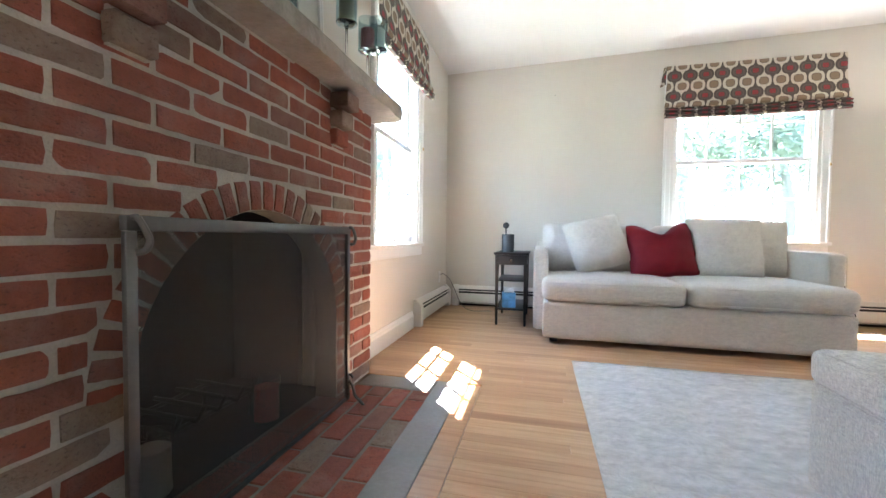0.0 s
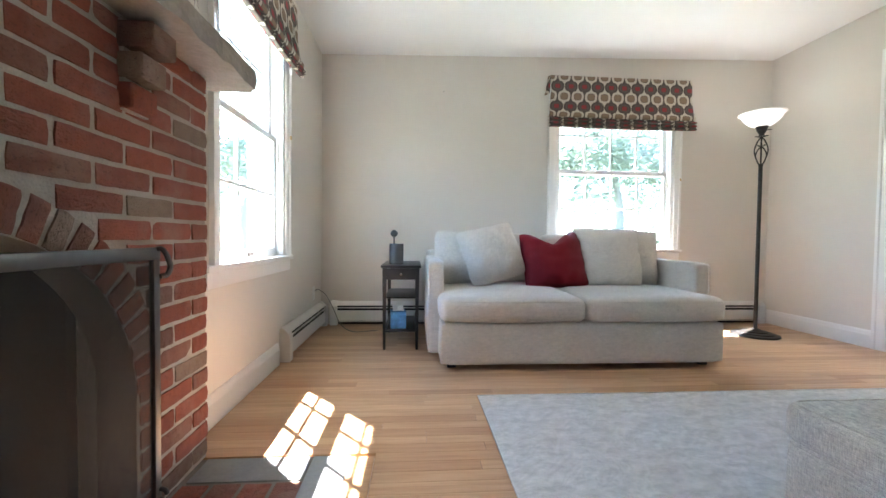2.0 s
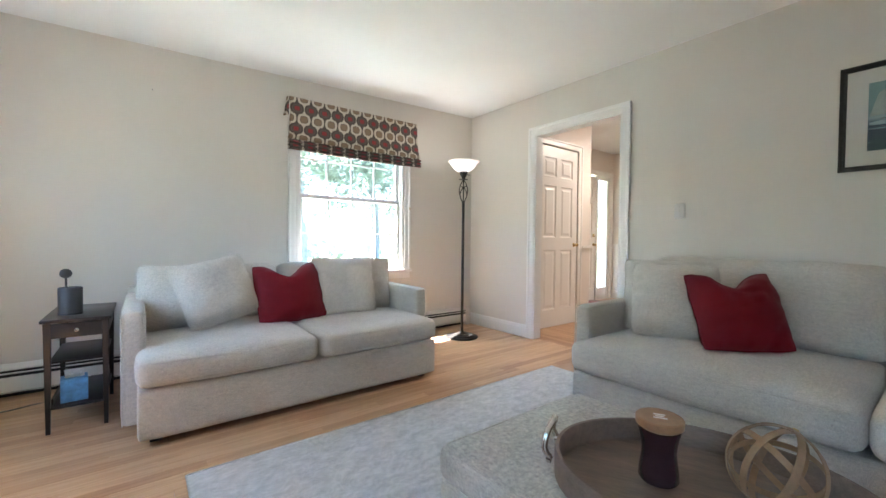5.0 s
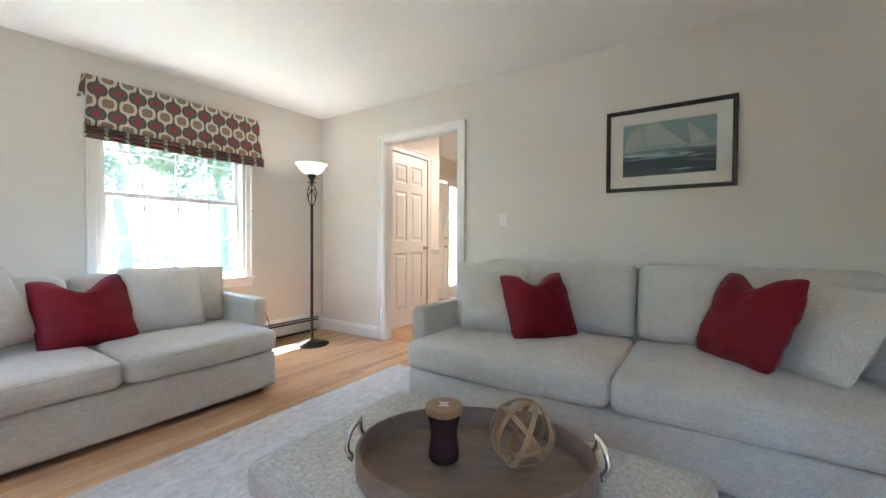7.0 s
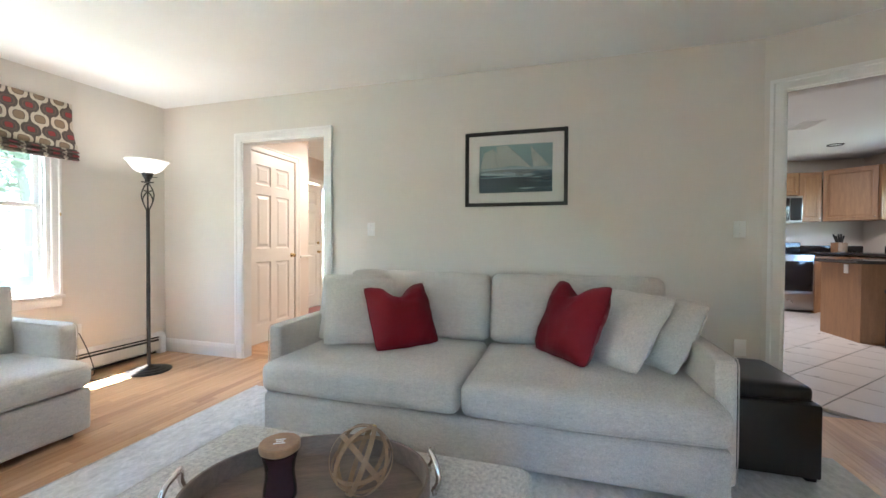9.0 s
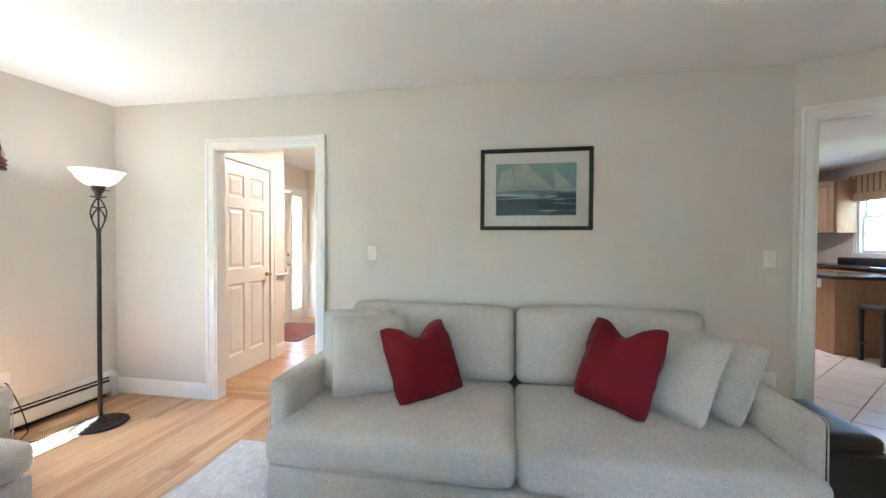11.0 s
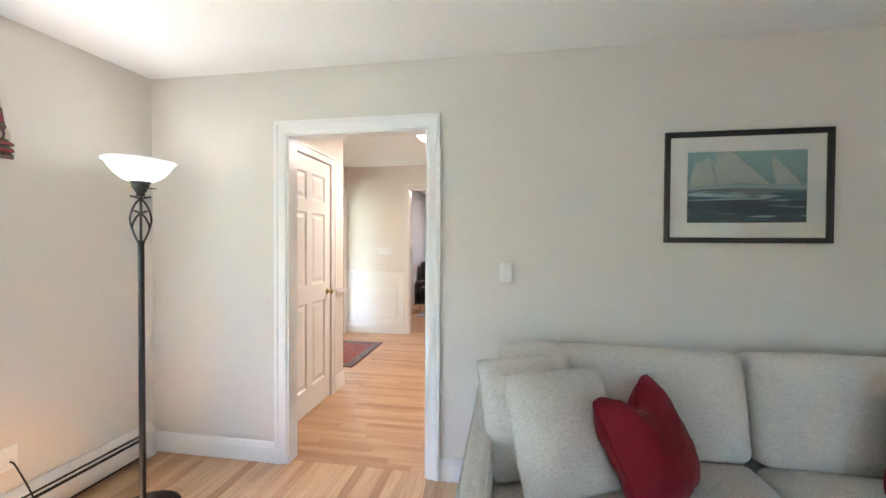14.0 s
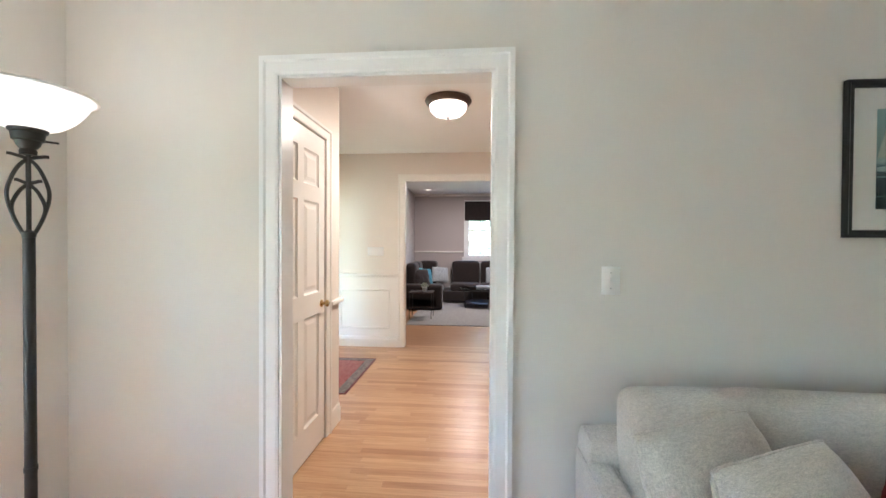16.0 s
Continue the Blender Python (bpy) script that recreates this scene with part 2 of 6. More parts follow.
MORTAR = surface("grey_mortar", (0.46, 0.41, 0.36), 0.95, vary=0.18, scale=9, grain=140, relief=0.8, dist=0.006, spec=0.2)
HEARTHMORTAR = surface("brown_mortar", (0.22, 0.185, 0.16), 0.95, vary=0.18, scale=9, grain=140, relief=0.8, dist=0.004, spec=0.2)
BRICK = brick_mat("fired_brick")
SLATE = surface("grey_bluestone", (0.25, 0.25, 0.25), 0.6, vary=0.16, scale=7, grain=60, relief=0.25, dist=0.002)
MANTEL = surface("rough_grey_stone", (0.30, 0.27, 0.24), 0.8, vary=0.22, scale=9, grain=55, relief=0.7, dist=0.006, spec=0.3)
SOOT = surface("sooty_firebrick", (0.035, 0.03, 0.028), 0.95, vary=0.4, scale=6, relief=0.4, spec=0.1)
IRON = surface("brushed_dark_steel", (0.115, 0.11, 0.107), 0.42, metal=0.75, vary=0.15, relief=0.08)
WIRE = mesh_screen("woven_fire_mesh")
PLANK = plank_mat("oak_strip", False)
PLANKS = plank_mat("oak_strips", True)
HALLPLANKS = plank_mat("hall_oak_strips", True, False, (0.95, 0.92, 0.93))
RUG = rug_mat("pale_grey_pile", (0.455, 0.45, 0.43), (0.68, 0.665, 0.635))
LINEN = weave("pale_grey_linen", (0.63, 0.585, 0.52), freq=620, slub=0.25, relief=0.6)
LINEN2 = weave("pale_grey_pillow_linen", (0.66, 0.615, 0.55), freq=520, slub=0.27, relief=0.7)
CHUNKY = weave("oatmeal_boucle_weave", (0.60, 0.565, 0.50), freq=400, slub=0.3, relief=1.0)
RED = weave("crimson_satin_cotton", (0.185, 0.006, 0.013), freq=700, slub=0.12, relief=0.15, rough=0.6, sheen=0.03)
PRINT = fabric_print("ogee_print_fabric")
LINING = weave("red_plaid_lining", (0.30, 0.05, 0.06), freq=200, slub=0.5)
ESPRESSO = surface("espresso_wood_and_shadow_strip", (0.018, 0.014, 0.013), 0.36, vary=0.2, relief=0.05, stretch=(1, 1, 0.2))
CHROME = surface("polished_nickel", (0.72, 0.71, 0.69), 0.14, metal=1.0, vary=0.03, relief=0.0)
BRASS = surface("antique_brass", (0.55, 0.40, 0.19), 0.28, metal=1.0, vary=0.06, relief=0.0)
CHARCOAL = surface("charcoal_plastic", (0.035, 0.036, 0.038), 0.5, vary=0.1, relief=0.1)
BLUEBOX = surface("blue_carton", (0.10, 0.30, 0.55), 0.5, vary=0.35, scale=18, relief=0.0)
WHITEP = surface("white_plastic", (0.80, 0.79, 0.77), 0.3, vary=0.01, relief=0.0)
TISSUE = surface("white_tissue", (0.8, 0.8, 0.8), 0.9, vary=0.04, relief=0.2)
LAMPIRON = surface("dark_bronze_iron", (0.035, 0.033, 0.032), 0.4, metal=0.5, vary=0.2, relief=0.1)
OPAL = glow("lit_opal_glass", (1.0, 0.96, 0.90), 0.029)
OPALRIM = surface("frosted_glass_rim", (0.85, 0.82, 0.76), 0.3, relief=0.0)
HALLOPAL = glow("lit_hall_glass", (1.0, 0.88, 0.72), 0.14)
BRONZE = surface("bronze_fitting", (0.09, 0.065, 0.05), 0.4, metal=0.6, vary=0.1, relief=0.05)
TRAYWOOD = surface("grey_brown_wood", (0.19, 0.135, 0.10), 0.55, vary=0.3, scale=5, grain=40, relief=0.2, stretch=(1, 7, 7))
BALLWOOD = surface("tan_bent_wood", (0.30, 0.185, 0.10), 0.5, vary=0.25, scale=8, grain=50, relief=0.15)
LIDWOOD = surface("candle_lid_wood", (0.33, 0.19, 0.10), 0.5, vary=0.2, scale=20, grain=80, relief=0.1)
PLUM = surface("plum_wax_jar", (0.05, 0.022, 0.026), 0.12, vary=0.15, relief=0.0)
CLEAR = glass("clear_glass")


def thin_pane(name, colour, gloss):
    """Thin flat glass: clear, with a faint gloss."""
    m, t, p = nodes_of(name)
    mx = t.nodes.new("ShaderNodeMixShader")
    mx.inputs[0].default_value = gloss
    tr = add(t, "ShaderNodeBsdfTransparent", Color=(*colour, 1))
    gl = add(t, "ShaderNodeBsdfGlossy", Roughness=0.02)
    link(t, tr.outputs[0], mx.inputs[1])
    link(t, gl.outputs[0], mx.inputs[2])
    link(t, mx.outputs[0], t.nodes["Material Output"].inputs[0])
    return m


PANE = thin_pane("window_glass", (0.80, 0.88, 0.90), 0.05)
PICGLASS = thin_pane("picture_glass", (0.97, 0.975, 0.97), 0.045)
GREENWAX = surface("sage_wax", (0.36, 0.34, 0.22), 0.6, relief=0.05)
REDWAX = surface("red_wax", (0.35, 0.04, 0.05), 0.5, relief=0.05)
WHITEWAX = surface("white_wax", (0.75, 0.72, 0.66), 0.5, relief=0.05)
FRAMEBLACK = surface("black_frame_moulding", (0.022, 0.021, 0.022), 0.38, vary=0.2, relief=0.06)
MAT = surface("white_mat_board", (0.74, 0.72, 0.68), 0.8, vary=0.02, relief=0.05)
SEA = sea_mat("sea_print")
SAIL = surface("pale_sail_ink", (0.37, 0.42, 0.38), 0.6, vary=0.25, scale=9, relief=0.0)
SAILDARK = surface("dark_ink", (0.16, 0.21, 0.21), 0.6, vary=0.2, relief=0.0)
FOAM = surface("white_foam_ink", (0.36, 0.50, 0.53), 0.6, vary=0.2, scale=20, relief=0.0)
LEATHER = surface("black_brown_leather", (0.02, 0.017, 0.016), 0.42, vary=0.2, grain=150, relief=0.3)
DARKCOUCH = weave("dark_brown_upholstery", (0.03, 0.022, 0.02), freq=300)
TILE = surface("pale_ceramic_tile", (0.60, 0.57, 0.54), 0.3, vary=0.06, scale=5, relief=0.05, jitter=True)
GROUT = surface("grey_grout", (0.34, 0.33, 0.32), 0.9, relief=0.3)
OAKCAB = surface("honey_oak_cabinet", (0.33, 0.18, 0.092), 0.42, vary=0.22, scale=4, grain=30, relief=0.1, stretch=(6, 6, 0.7))
SHADETAN = surface("tan_woven_shade", (0.42, 0.30, 0.19), 0.85, vary=0.15, scale=20, relief=0.3)
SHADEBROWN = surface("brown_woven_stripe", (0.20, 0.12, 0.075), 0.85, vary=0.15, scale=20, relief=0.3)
GRANITE = surface("dark_granite", (0.035, 0.03, 0.03), 0.14, vary=0.6, scale=60, grain=200, relief=0.0)
STEEL = surface("stainless_steel", (0.5, 0.49, 0.48), 0.3, metal=0.9, vary=0.05, relief=0.03)
OVEN = surface("black_oven_glass", (0.015, 0.015, 0.017), 0.08, relief=0.0)
REDRUG = rug_mat("red_oriental_pile", (0.26, 0.055, 0.055), (0.42, 0.17, 0.15))
RUGEDGE = rug_mat("grey_blue_border_pile", (0.10, 0.095, 0.10), (0.30, 0.26, 0.23))
RUGBIND = weave("dark_red_binding", (0.16, 0.03, 0.035), freq=300)
DENRUG = rug_mat("grey_den_pile", (0.28, 0.27, 0.26), (0.4, 0.39, 0.375))
TEAL = weave("teal_cotton", (0.06, 0.24, 0.32))
GREYSTRIPE = weave("pale_striped_cotton", (0.45, 0.48, 0.5), slub=0.4)
GRASS = surface("lawn", (0.17, 0.18, 0.13), 0.9, vary=0.3, scale=1.2, grain=30, relief=0.5, dist=0.02)
LEAF = surface("leaf_green", (0.24, 0.27, 0.21), 0.6, vary=0.2, scale=0.8, relief=0.0)
# sunlight shows through the leaves
lt = LEAF.node_tree
thru = lt.nodes.new("ShaderNodeBsdfTranslucent")
thru.inputs[0].default_value = (0.36, 0.40, 0.32, 1)
lmix = lt.nodes.new("ShaderNodeMixShader")
lmix.inputs[0].default_value = 0.7
lt.links.new(lt.nodes["Principled BSDF"].outputs[0], lmix.inputs[1])
lt.links.new(thru.outputs[0], lmix.inputs[2])
lt.links.new(lmix.outputs[0], lt.nodes["Material Output"].inputs[0])
BARK = surface("grey_bark", (0.30, 0.275, 0.25), 0.9, vary=0.3, relief=0.8, dist=0.01)
CORD = surface("black_cord", (0.015, 0.015, 0.015), 0.5, relief=0.0)
GREYCORD = surface("grey_cord", (0.25, 0.24, 0.22), 0.5, relief=0.0)

# ---- mesh helpers ----


def link_mesh(name, bm, material, smooth=True):
    me = bpy.data.meshes.new(name)
    bmesh.ops.recalc_face_normals(bm, faces=bm.faces[:])
    bm.to_mesh(me)
    bm.free()
    me.materials.append(material)
    if smooth:
        for p in me.polygons:
            p.use_smooth = True
        me.set_sharp_from_angle(angle=radians(38))
    return me


def part(name, bm, material, parent=None, label="", m=None, smooth=True):
    ob = new(name, link_mesh(name, bm, material, smooth))
    if parent is not None:
        ob.parent = parent
    if m is not None:
        ob.matrix_basis = m
    return tagged(ob, label)


def thing(name, label, category, m=None, group="", kind=""):
    ob = new(name)
    ob.empty_display_size = 0.05
    if m is not None:
        ob.matrix_basis = m
    return tagged(ob, label, category, group, kind)


def solid(name, bm, material, label, category="", kind="structure", group="", smooth=True, m=None):
    return tagged(part(name, bm, material, None, label, m, smooth), label, category, group, kind)


def box(bm, lo, hi, r=0.0, seg=2, m=None):
    """A box from corner to corner, with edges rounded by r."""
    t = bmesh.new()
    bmesh.ops.create_cube(t, size=1)
    for v in t.verts:
        v.co = Vector([(lo[i] + hi[i]) / 2 + v.co[i] * (hi[i] - lo[i]) for i in range(3)])
    if r > 0:
        bmesh.ops.bevel(t, geom=t.edges[:], offset=r, segments=seg, profile=0.5, affect="EDGES", clamp_overlap=True)
    if m is not None:
        t.transform(m)
    join(bm, t)
    return bm


def join(bm, t):
    me = bpy.data.meshes.new("join")
    t.to_mesh(me)
    t.free()
    bm.from_mesh(me)
    bpy.data.meshes.remove(me)


def boxes(*list_, r=0.0):
    bm = bmesh.new()
    for lo, hi in list_:
        box(bm, lo, hi, r)
    return bm


def spin(profile, seg=32, m=None, bm=None, sx=1.0, sy=1.0):
    """A body turned about z from (radius, height) pairs."""
    bm = bm or bmesh.new()
    rings = []
    for r, z in profile:
        if r < 1e-5:
            rings.append([bm.verts.new((0, 0, z))])
        else:
            rings.append([bm.verts.new((sx * r * math.cos(2 * math.pi * i / seg), sy * r * math.sin(2 * math.pi * i / seg), z)) for i in range(seg)])
    for a, b in zip(rings, rings[1:]):
        for i in range(seg):
            j = (i + 1) % seg
            q = [a[i % len(a)], a[j % len(a)], b[j % len(b)], b[i % len(b)]]
            q = list(dict.fromkeys(q))
            if len(q) > 2:
                bm.faces.new(q)
    if m is not None:
        bm.transform(m)
    return bm


def tube(pts, r, seg=8, bm=None, closed=False, flat=1.0):
    """A round bar along points."""
    bm = bm or bmesh.new()
    pts = [Vector(p) for p in pts]
    n, rings, up = len(pts), [], None
    for i, p in enumerate(pts):
        d = (pts[(i + 1) % n] - pts[i - 1]) if closed else (pts[min(i + 1, n - 1)] - pts[max(i - 1, 0)])
        d.normalize()
        if up is None:
            up = Vector((0, 0, 1)) if abs(d.z) < 0.9 else Vector((1, 0, 0))
        a = d.cross(up).normalized()
        up = a.cross(d).normalized()
        rr = r[i] if isinstance(r, (list, tuple)) else r
        rings.append([bm.verts.new(p + rr * (a * math.cos(2 * math.pi * k / seg) + flat * up * math.sin(2 * math.pi * k / seg))) for k in range(seg)])
    pairs = list(zip(rings, rings[1:])) + ([(rings[-1], rings[0])] if closed else [])
    for a, b in pairs:
        for k in range(seg):
            bm.faces.new((a[k], a[(k + 1) % seg], b[(k + 1) % seg], b[k]))
    if not closed:
        bm.faces.new(rings[0])
        bm.faces.new(rings[-1][::-1])
    return bm


def bent(points, n=10):
    """A smooth line through points (Catmull-Rom)."""
    p = [Vector(q) for q in points]
    p = [p[0] * 2 - p[1]] + p + [p[-1] * 2 - p[-2]]
    out = []
    for i in range(1, len(p) - 2):
        for k in range(n):
            t = k / n
            out.append(0.5 * (2 * p[i] + (p[i + 1] - p[i - 1]) * t + (2 * p[i - 1] - 5 * p[i] + 4 * p[i + 1] - p[i + 2]) * t * t + (3 * p[i] - p[i - 1] - 3 * p[i + 1] + p[i + 2]) * t ** 3))
    return out + [p[-2]]


def soft_box(size, r, bulge=(0, 0, 0), n=14, wrinkle=0.0, seed=0, bm=None, m=None):
    """An upholstered block: rounded edges, faces that swell, faint hollows. Its base centre is the origin."""
    t = bmesh.new()
    bmesh.ops.create_cube(t, size=2)
    bmesh.ops.subdivide_edges(t, edges=t.edges[:], cuts=n, use_grid_fill=True)
    h = Vector(size) / 2
    for v in t.verts:
        c = v.co.copy()
        q = []
        for i in range(3):
            # crowd the rows towards the edges, where the rounding is
            q.append(math.sin(c[i] * math.pi / 2) * 0.6 + c[i] * 0.4)
        p = Vector([q[i] * h[i] for i in range(3)])
        inner = Vector([max(-(h[i] - r), min(h[i] - r, p[i])) for i in range(3)])
        d = p - inner
        if d.length > 1e-6:
            p = inner + d.normalized() * r
        for i in range(3):
            j, k = (i + 1) % 3, (i + 2) % 3
            w = max(0, 1 - (p[j] / h[j]) ** 2) * max(0, 1 - (p[k] / h[k]) ** 2)
            p[i] += bulge[i] * (q[i]) * w ** 0.7
        if wrinkle:
            p += Vector(noise.noise_vector(p * 5 + Vector((seed * 7.1, seed * 3.3, 0)))) * wrinkle
        v.co = p + Vector((0, 0, h.z))
    if m is not None:
        t.transform(m)
    if bm is None:
        return t
    join(bm, t)
    return bm


def pillow(w, h, t, n=22, dent=0.0, seed=0, ears=0.035):
    """A knife-edge pillow standing in the x-z plane, its base at the origin. dent: how far its top edge is pushed in."""
    bm = bmesh.new()
    grid = {}
    for side in (-1, 1):
        for i in range(n + 1):
            for j in range(n + 1):
                u, v = 2 * i / n - 1, 2 * j / n - 1
                edge = i in (0, n) or j in (0, n)
                if edge and side == 1:
                    grid[side, i, j] = grid[-1, i, j]
                    continue
                full = (max(0, 1 - abs(u) ** 2.6) * max(0, 1 - abs(v) ** 2.6)) ** 0.55
                x = u * w / 2 * (1 - ears * (1 - v * v) * (0.3 + 0.7 * abs(u)))
                z = v * h / 2 * (1 - ears * (1 - u * u) * (0.3 + 0.7 * abs(v)))
                y = side * t / 2 * full
                # soft, rounded corners
                soft = 1 - 0.05 * (abs(u) * abs(v)) ** 5
                x, z = x * soft, z * soft
                k = max(0, v + 0.15) / 1.15
                z -= dent * k * k * math.exp(-(u / 0.42) ** 2)
                y *= 1 - 1.6 * dent * k * math.exp(-(u / 0.22) ** 2)
                nz = noise.noise_vector(Vector((u * 1.7 + seed * 3.7, v * 1.7, side + seed)))
                nf = noise.noise_vector(Vector((u * 4.5 + seed * 2.1, v * 4.5 + 9, side * 2 + seed)))
                p = Vector((x, y, z + h / 2)) + nz * (0.006 if edge else 0.0147) + nf * (0.002 if edge else 0.009)
                grid[side, i, j] = bm.verts.new(p)
        for i in range(n):
            for j in range(n):
                q = [grid[side, i, j], grid[side, i + 1, j], grid[side, i + 1, j + 1], grid[side, i, j + 1]]
                bm.faces.new(q if side == -1 else q[::-1])
    rim = [grid[-1, i, 0].co.copy() for i in range(n)] + [grid[-1, n, j].co.copy() for j in range(n)] + [grid[-1, i, n].co.copy() for i in range(n, 0, -1)] + [grid[-1, 0, j].co.copy() for j in range(n, 0, -1)]
    return bm, rim


def put_pillow(name, label, material, size, place, yaw, lean, roll, dent=0.0, seed=0, group=""):
    bm, rim = pillow(*size, dent=dent, seed=seed)
    ob = thing(name, label, "cushion", pose(*place, 0, 0, yaw) @ pose(0, 0, 0, -lean) @ pose(0, 0, 0, 0, roll), group)
    part("cover", bm, material, ob)
    part("seam", tube(rim, 0.0045, 6, closed=True), material, ob)
    return ob


def wall_box(bm, axis, at, thick, a, b, z0, z1, holes=()):
    """A wall across axis ('x' or 'y'), from a to b along the other, with oblong holes (a0, a1, z0, z1)."""
    cuts = sorted({a, b, *[h[0] for h in holes], *[h[1] for h in holes]})
    for s, e in zip(cuts, cuts[1:]):
        spans = [(z0, z1)]
        for h in holes:
            if h[0] <= s and e <= h[1]:
                spans = [q for lo, hi in spans for q in ((lo, min(hi, h[2])), (max(lo, h[3]), hi)) if q[1] - q[0] > 1e-6]
        for lo, hi in spans:
            if axis == "x":
                box(bm, (at, s, lo), (at + thick, e, hi))
            else:
                box(bm, (s, at, lo), (e, at + thick, hi))
    return bm


# ---- the room ----
WX, NY, EX, SY = -1.09, 4.545, 3.695, -3.75
CW, CE = 2.70, 2.845

bm = boxes(((-1.3, -3.9, -0.14), (3.80, 4.75, -0.014)))
floor = solid("floor", bm, plank_mat("sub_floor", True), "oak strip floor in honey brown with satin varnish", "floor")
bm = wall_box(bmesh.new(), "x", WX - 0.26, 0.26, SY - 0.15, NY + 0.16, -0.02, CE + 0.1, [(2.45, 3.42, 0.745, 2.42), (-0.98, -0.01, 0.745, 2.42), (0.55, 1.88, -0.02, 1.1)])
solid("wall_west", bm, PAINT, "warm grey painted wall with a sash window")
bm = wall_box(bmesh.new(), "y", NY, 0.16, WX, EX + 0.12, -0.02, CE + 0.1, [(1.30, 2.605, 0.79, 2.44)])
solid("wall_north", bm, PAINT, "warm grey painted wall behind the loveseat")
bm = wall_box(bmesh.new(), "x", EX, 0.11, -1.40, NY, -0.02, CE + 0.1, [(2.391, 3.426, -0.02, 2.386)])
solid("wall_east", bm, PAINT, "warm grey painted wall behind the sofa, with a cased opening")
bm = wall_box(bmesh.new(), "y", SY - 0.15, 0.15, WX, 3.0, -0.02, CE + 0.1)
solid("wall_south", bm, PAINT, "plain warm grey painted wall")
KM = pose(EX, -1.40, 0, 0, 0, -25)
bm = wall_box(bmesh.new(), "x", 0, 0.11, -2.75, -0.0, -0.02, CE + 0.1, [(-1.735, -0.12, -0.02, 2.42)])
solid("wall_kitchen", bm, PAINT, "grey painted wall with a cased opening to the kitchen", m=KM)
bm = bmesh.new()
lo = [bm.verts.new((x, y, CW if x < 0 else CE + 0.003)) for x, y in ((-1.3, -3.95), (3.80, -3.95), (3.80, 4.75), (-1.3, 4.75))]
hi = [bm.verts.new(v.co + Vector((0, 0, 0.12))) for v in lo]
bm.faces.new(lo), bm.faces.new(hi)
for i in range(4):
    bm.faces.new((lo[i], lo[(i + 1) % 4], hi[(i + 1) % 4], hi[i]))
solid("ceiling", bm, CEIL, "flat white plaster ceiling", smooth=False)


def baseboard(name, a, b, out, h=0.15, material=None):
    """A moulded skirting from a to b; out: the way that it faces."""
    a, b, out = Vector((*a, 0)), Vector((*b, 0)), Vector((*out, 0))
    prof = [(0, 0), (0.018, 0), (0.018, h * 0.72), (0.014, h * 0.80), (0.012, h * 0.90), (0.005, h), (0, h)]
    bm = bmesh.new()
    ends = [[bm.verts.new(p + out * d + Vector((0, 0, z))) for d, z in prof] for p in (a, b)]
    n = len(prof)
    for i in range(n):
        bm.faces.new((ends[0][i], ends[0][(i + 1) % n], ends[1][(i + 1) % n], ends[1][i]))
    bm.faces.new(ends[0]), bm.faces.new(ends[1])
    return solid(name, bm, material or TRIM, "white painted moulded baseboard", smooth=False)


baseboard("baseboard", (WX, 2.125), (WX, 3.27), (1, 0))
baseboard("baseboard", (EX, 3.515), (EX, NY), (-1, 0))
baseboard("baseboard", (EX, -1.38), (EX, 2.302), (-1, 0))
baseboard("baseboard", (WX, SY), (WX, 0.33), (1, 0))
baseboard("baseboard", (WX, SY), (2.6, SY), (0, 1))

CAS = [(0, 0), (0, 0.012), (0.012, 0.016), (0.058, 0.018), (0.066, 0.026), (0.088, 0.026), (0.088, 0)]


def casing(name, w, h, m, parent=None, sides=3, material=None, label="white moulded door casing"):
    """Mitred casing about an opening w wide and h high: in its own x-z plane, facing -y."""
    bm = bmesh.new()
    path = [(0, 0), (0, h), (w, h), (w, 0)]
    miter = [(-1, 0), (-1, 1), (1, 1), (1, 0)]
    if sides == 4:
        miter = [(-1, -1), (-1, 1), (1, 1), (1, -1)]
    rings = [[bm.verts.new((p[0] + k[0] * d, -t, p[1] + k[1] * d)) for d, t in CAS] for p, k in zip(path, miter)]
    n = len(CAS)
    runs = list(zip(rings, rings[1:])) + ([(rings[-1], rings[0])] if sides == 4 else [])
    for a, b in runs:
        for i in range(n):
            bm.faces.new((a[i], a[(i + 1) % n], b[(i + 1) % n], b[i]))
    if sides == 3:
        bm.faces.new(rings[0]), bm.faces.new(rings[-1])
    if parent is None:
        return solid(name, bm, material or TRIM, label, smooth=False, m=m)
    return part(name, bm, material or TRIM, parent, label, m, smooth=False)


def jamb_lining(name, w, h, depth, m, material=None):
    """Boards that line an opening, in the same frame as casing(), set back into the wall."""
    bm = boxes(((-0.001, -0.004, 0), (0.014, depth, h)), ((w - 0.014, -0.004, 0), (w + 0.001, depth, h)), ((0.014, -0.004, h - 0.014), (w - 0.014, depth, h + 0.001)))
    return solid(name, bm, material or TRIM, "white painted jamb lining an opening", smooth=False, m=m)


EM = pose(EX, 3.426, 0, 0, 0, -90)
casing("trim", 1.035, 2.386, EM)
jamb_lining("trim", 1.035, 2.386, 0.115, EM)
casing("trim", 1.035, 2.386, pose(EX + 0.11, 2.391, 0, 0, 0, 90))
KO = KM @ pose(0, -0.12, 0, 0, 0, -90)
casing("trim", 1.615, 2.42, KO)
jamb_lining("trim", 1.615, 2.42, 0.115, KO)

# ---- windows: in their own x-z plane, facing -y, x from the left jamb, z from the stool ----


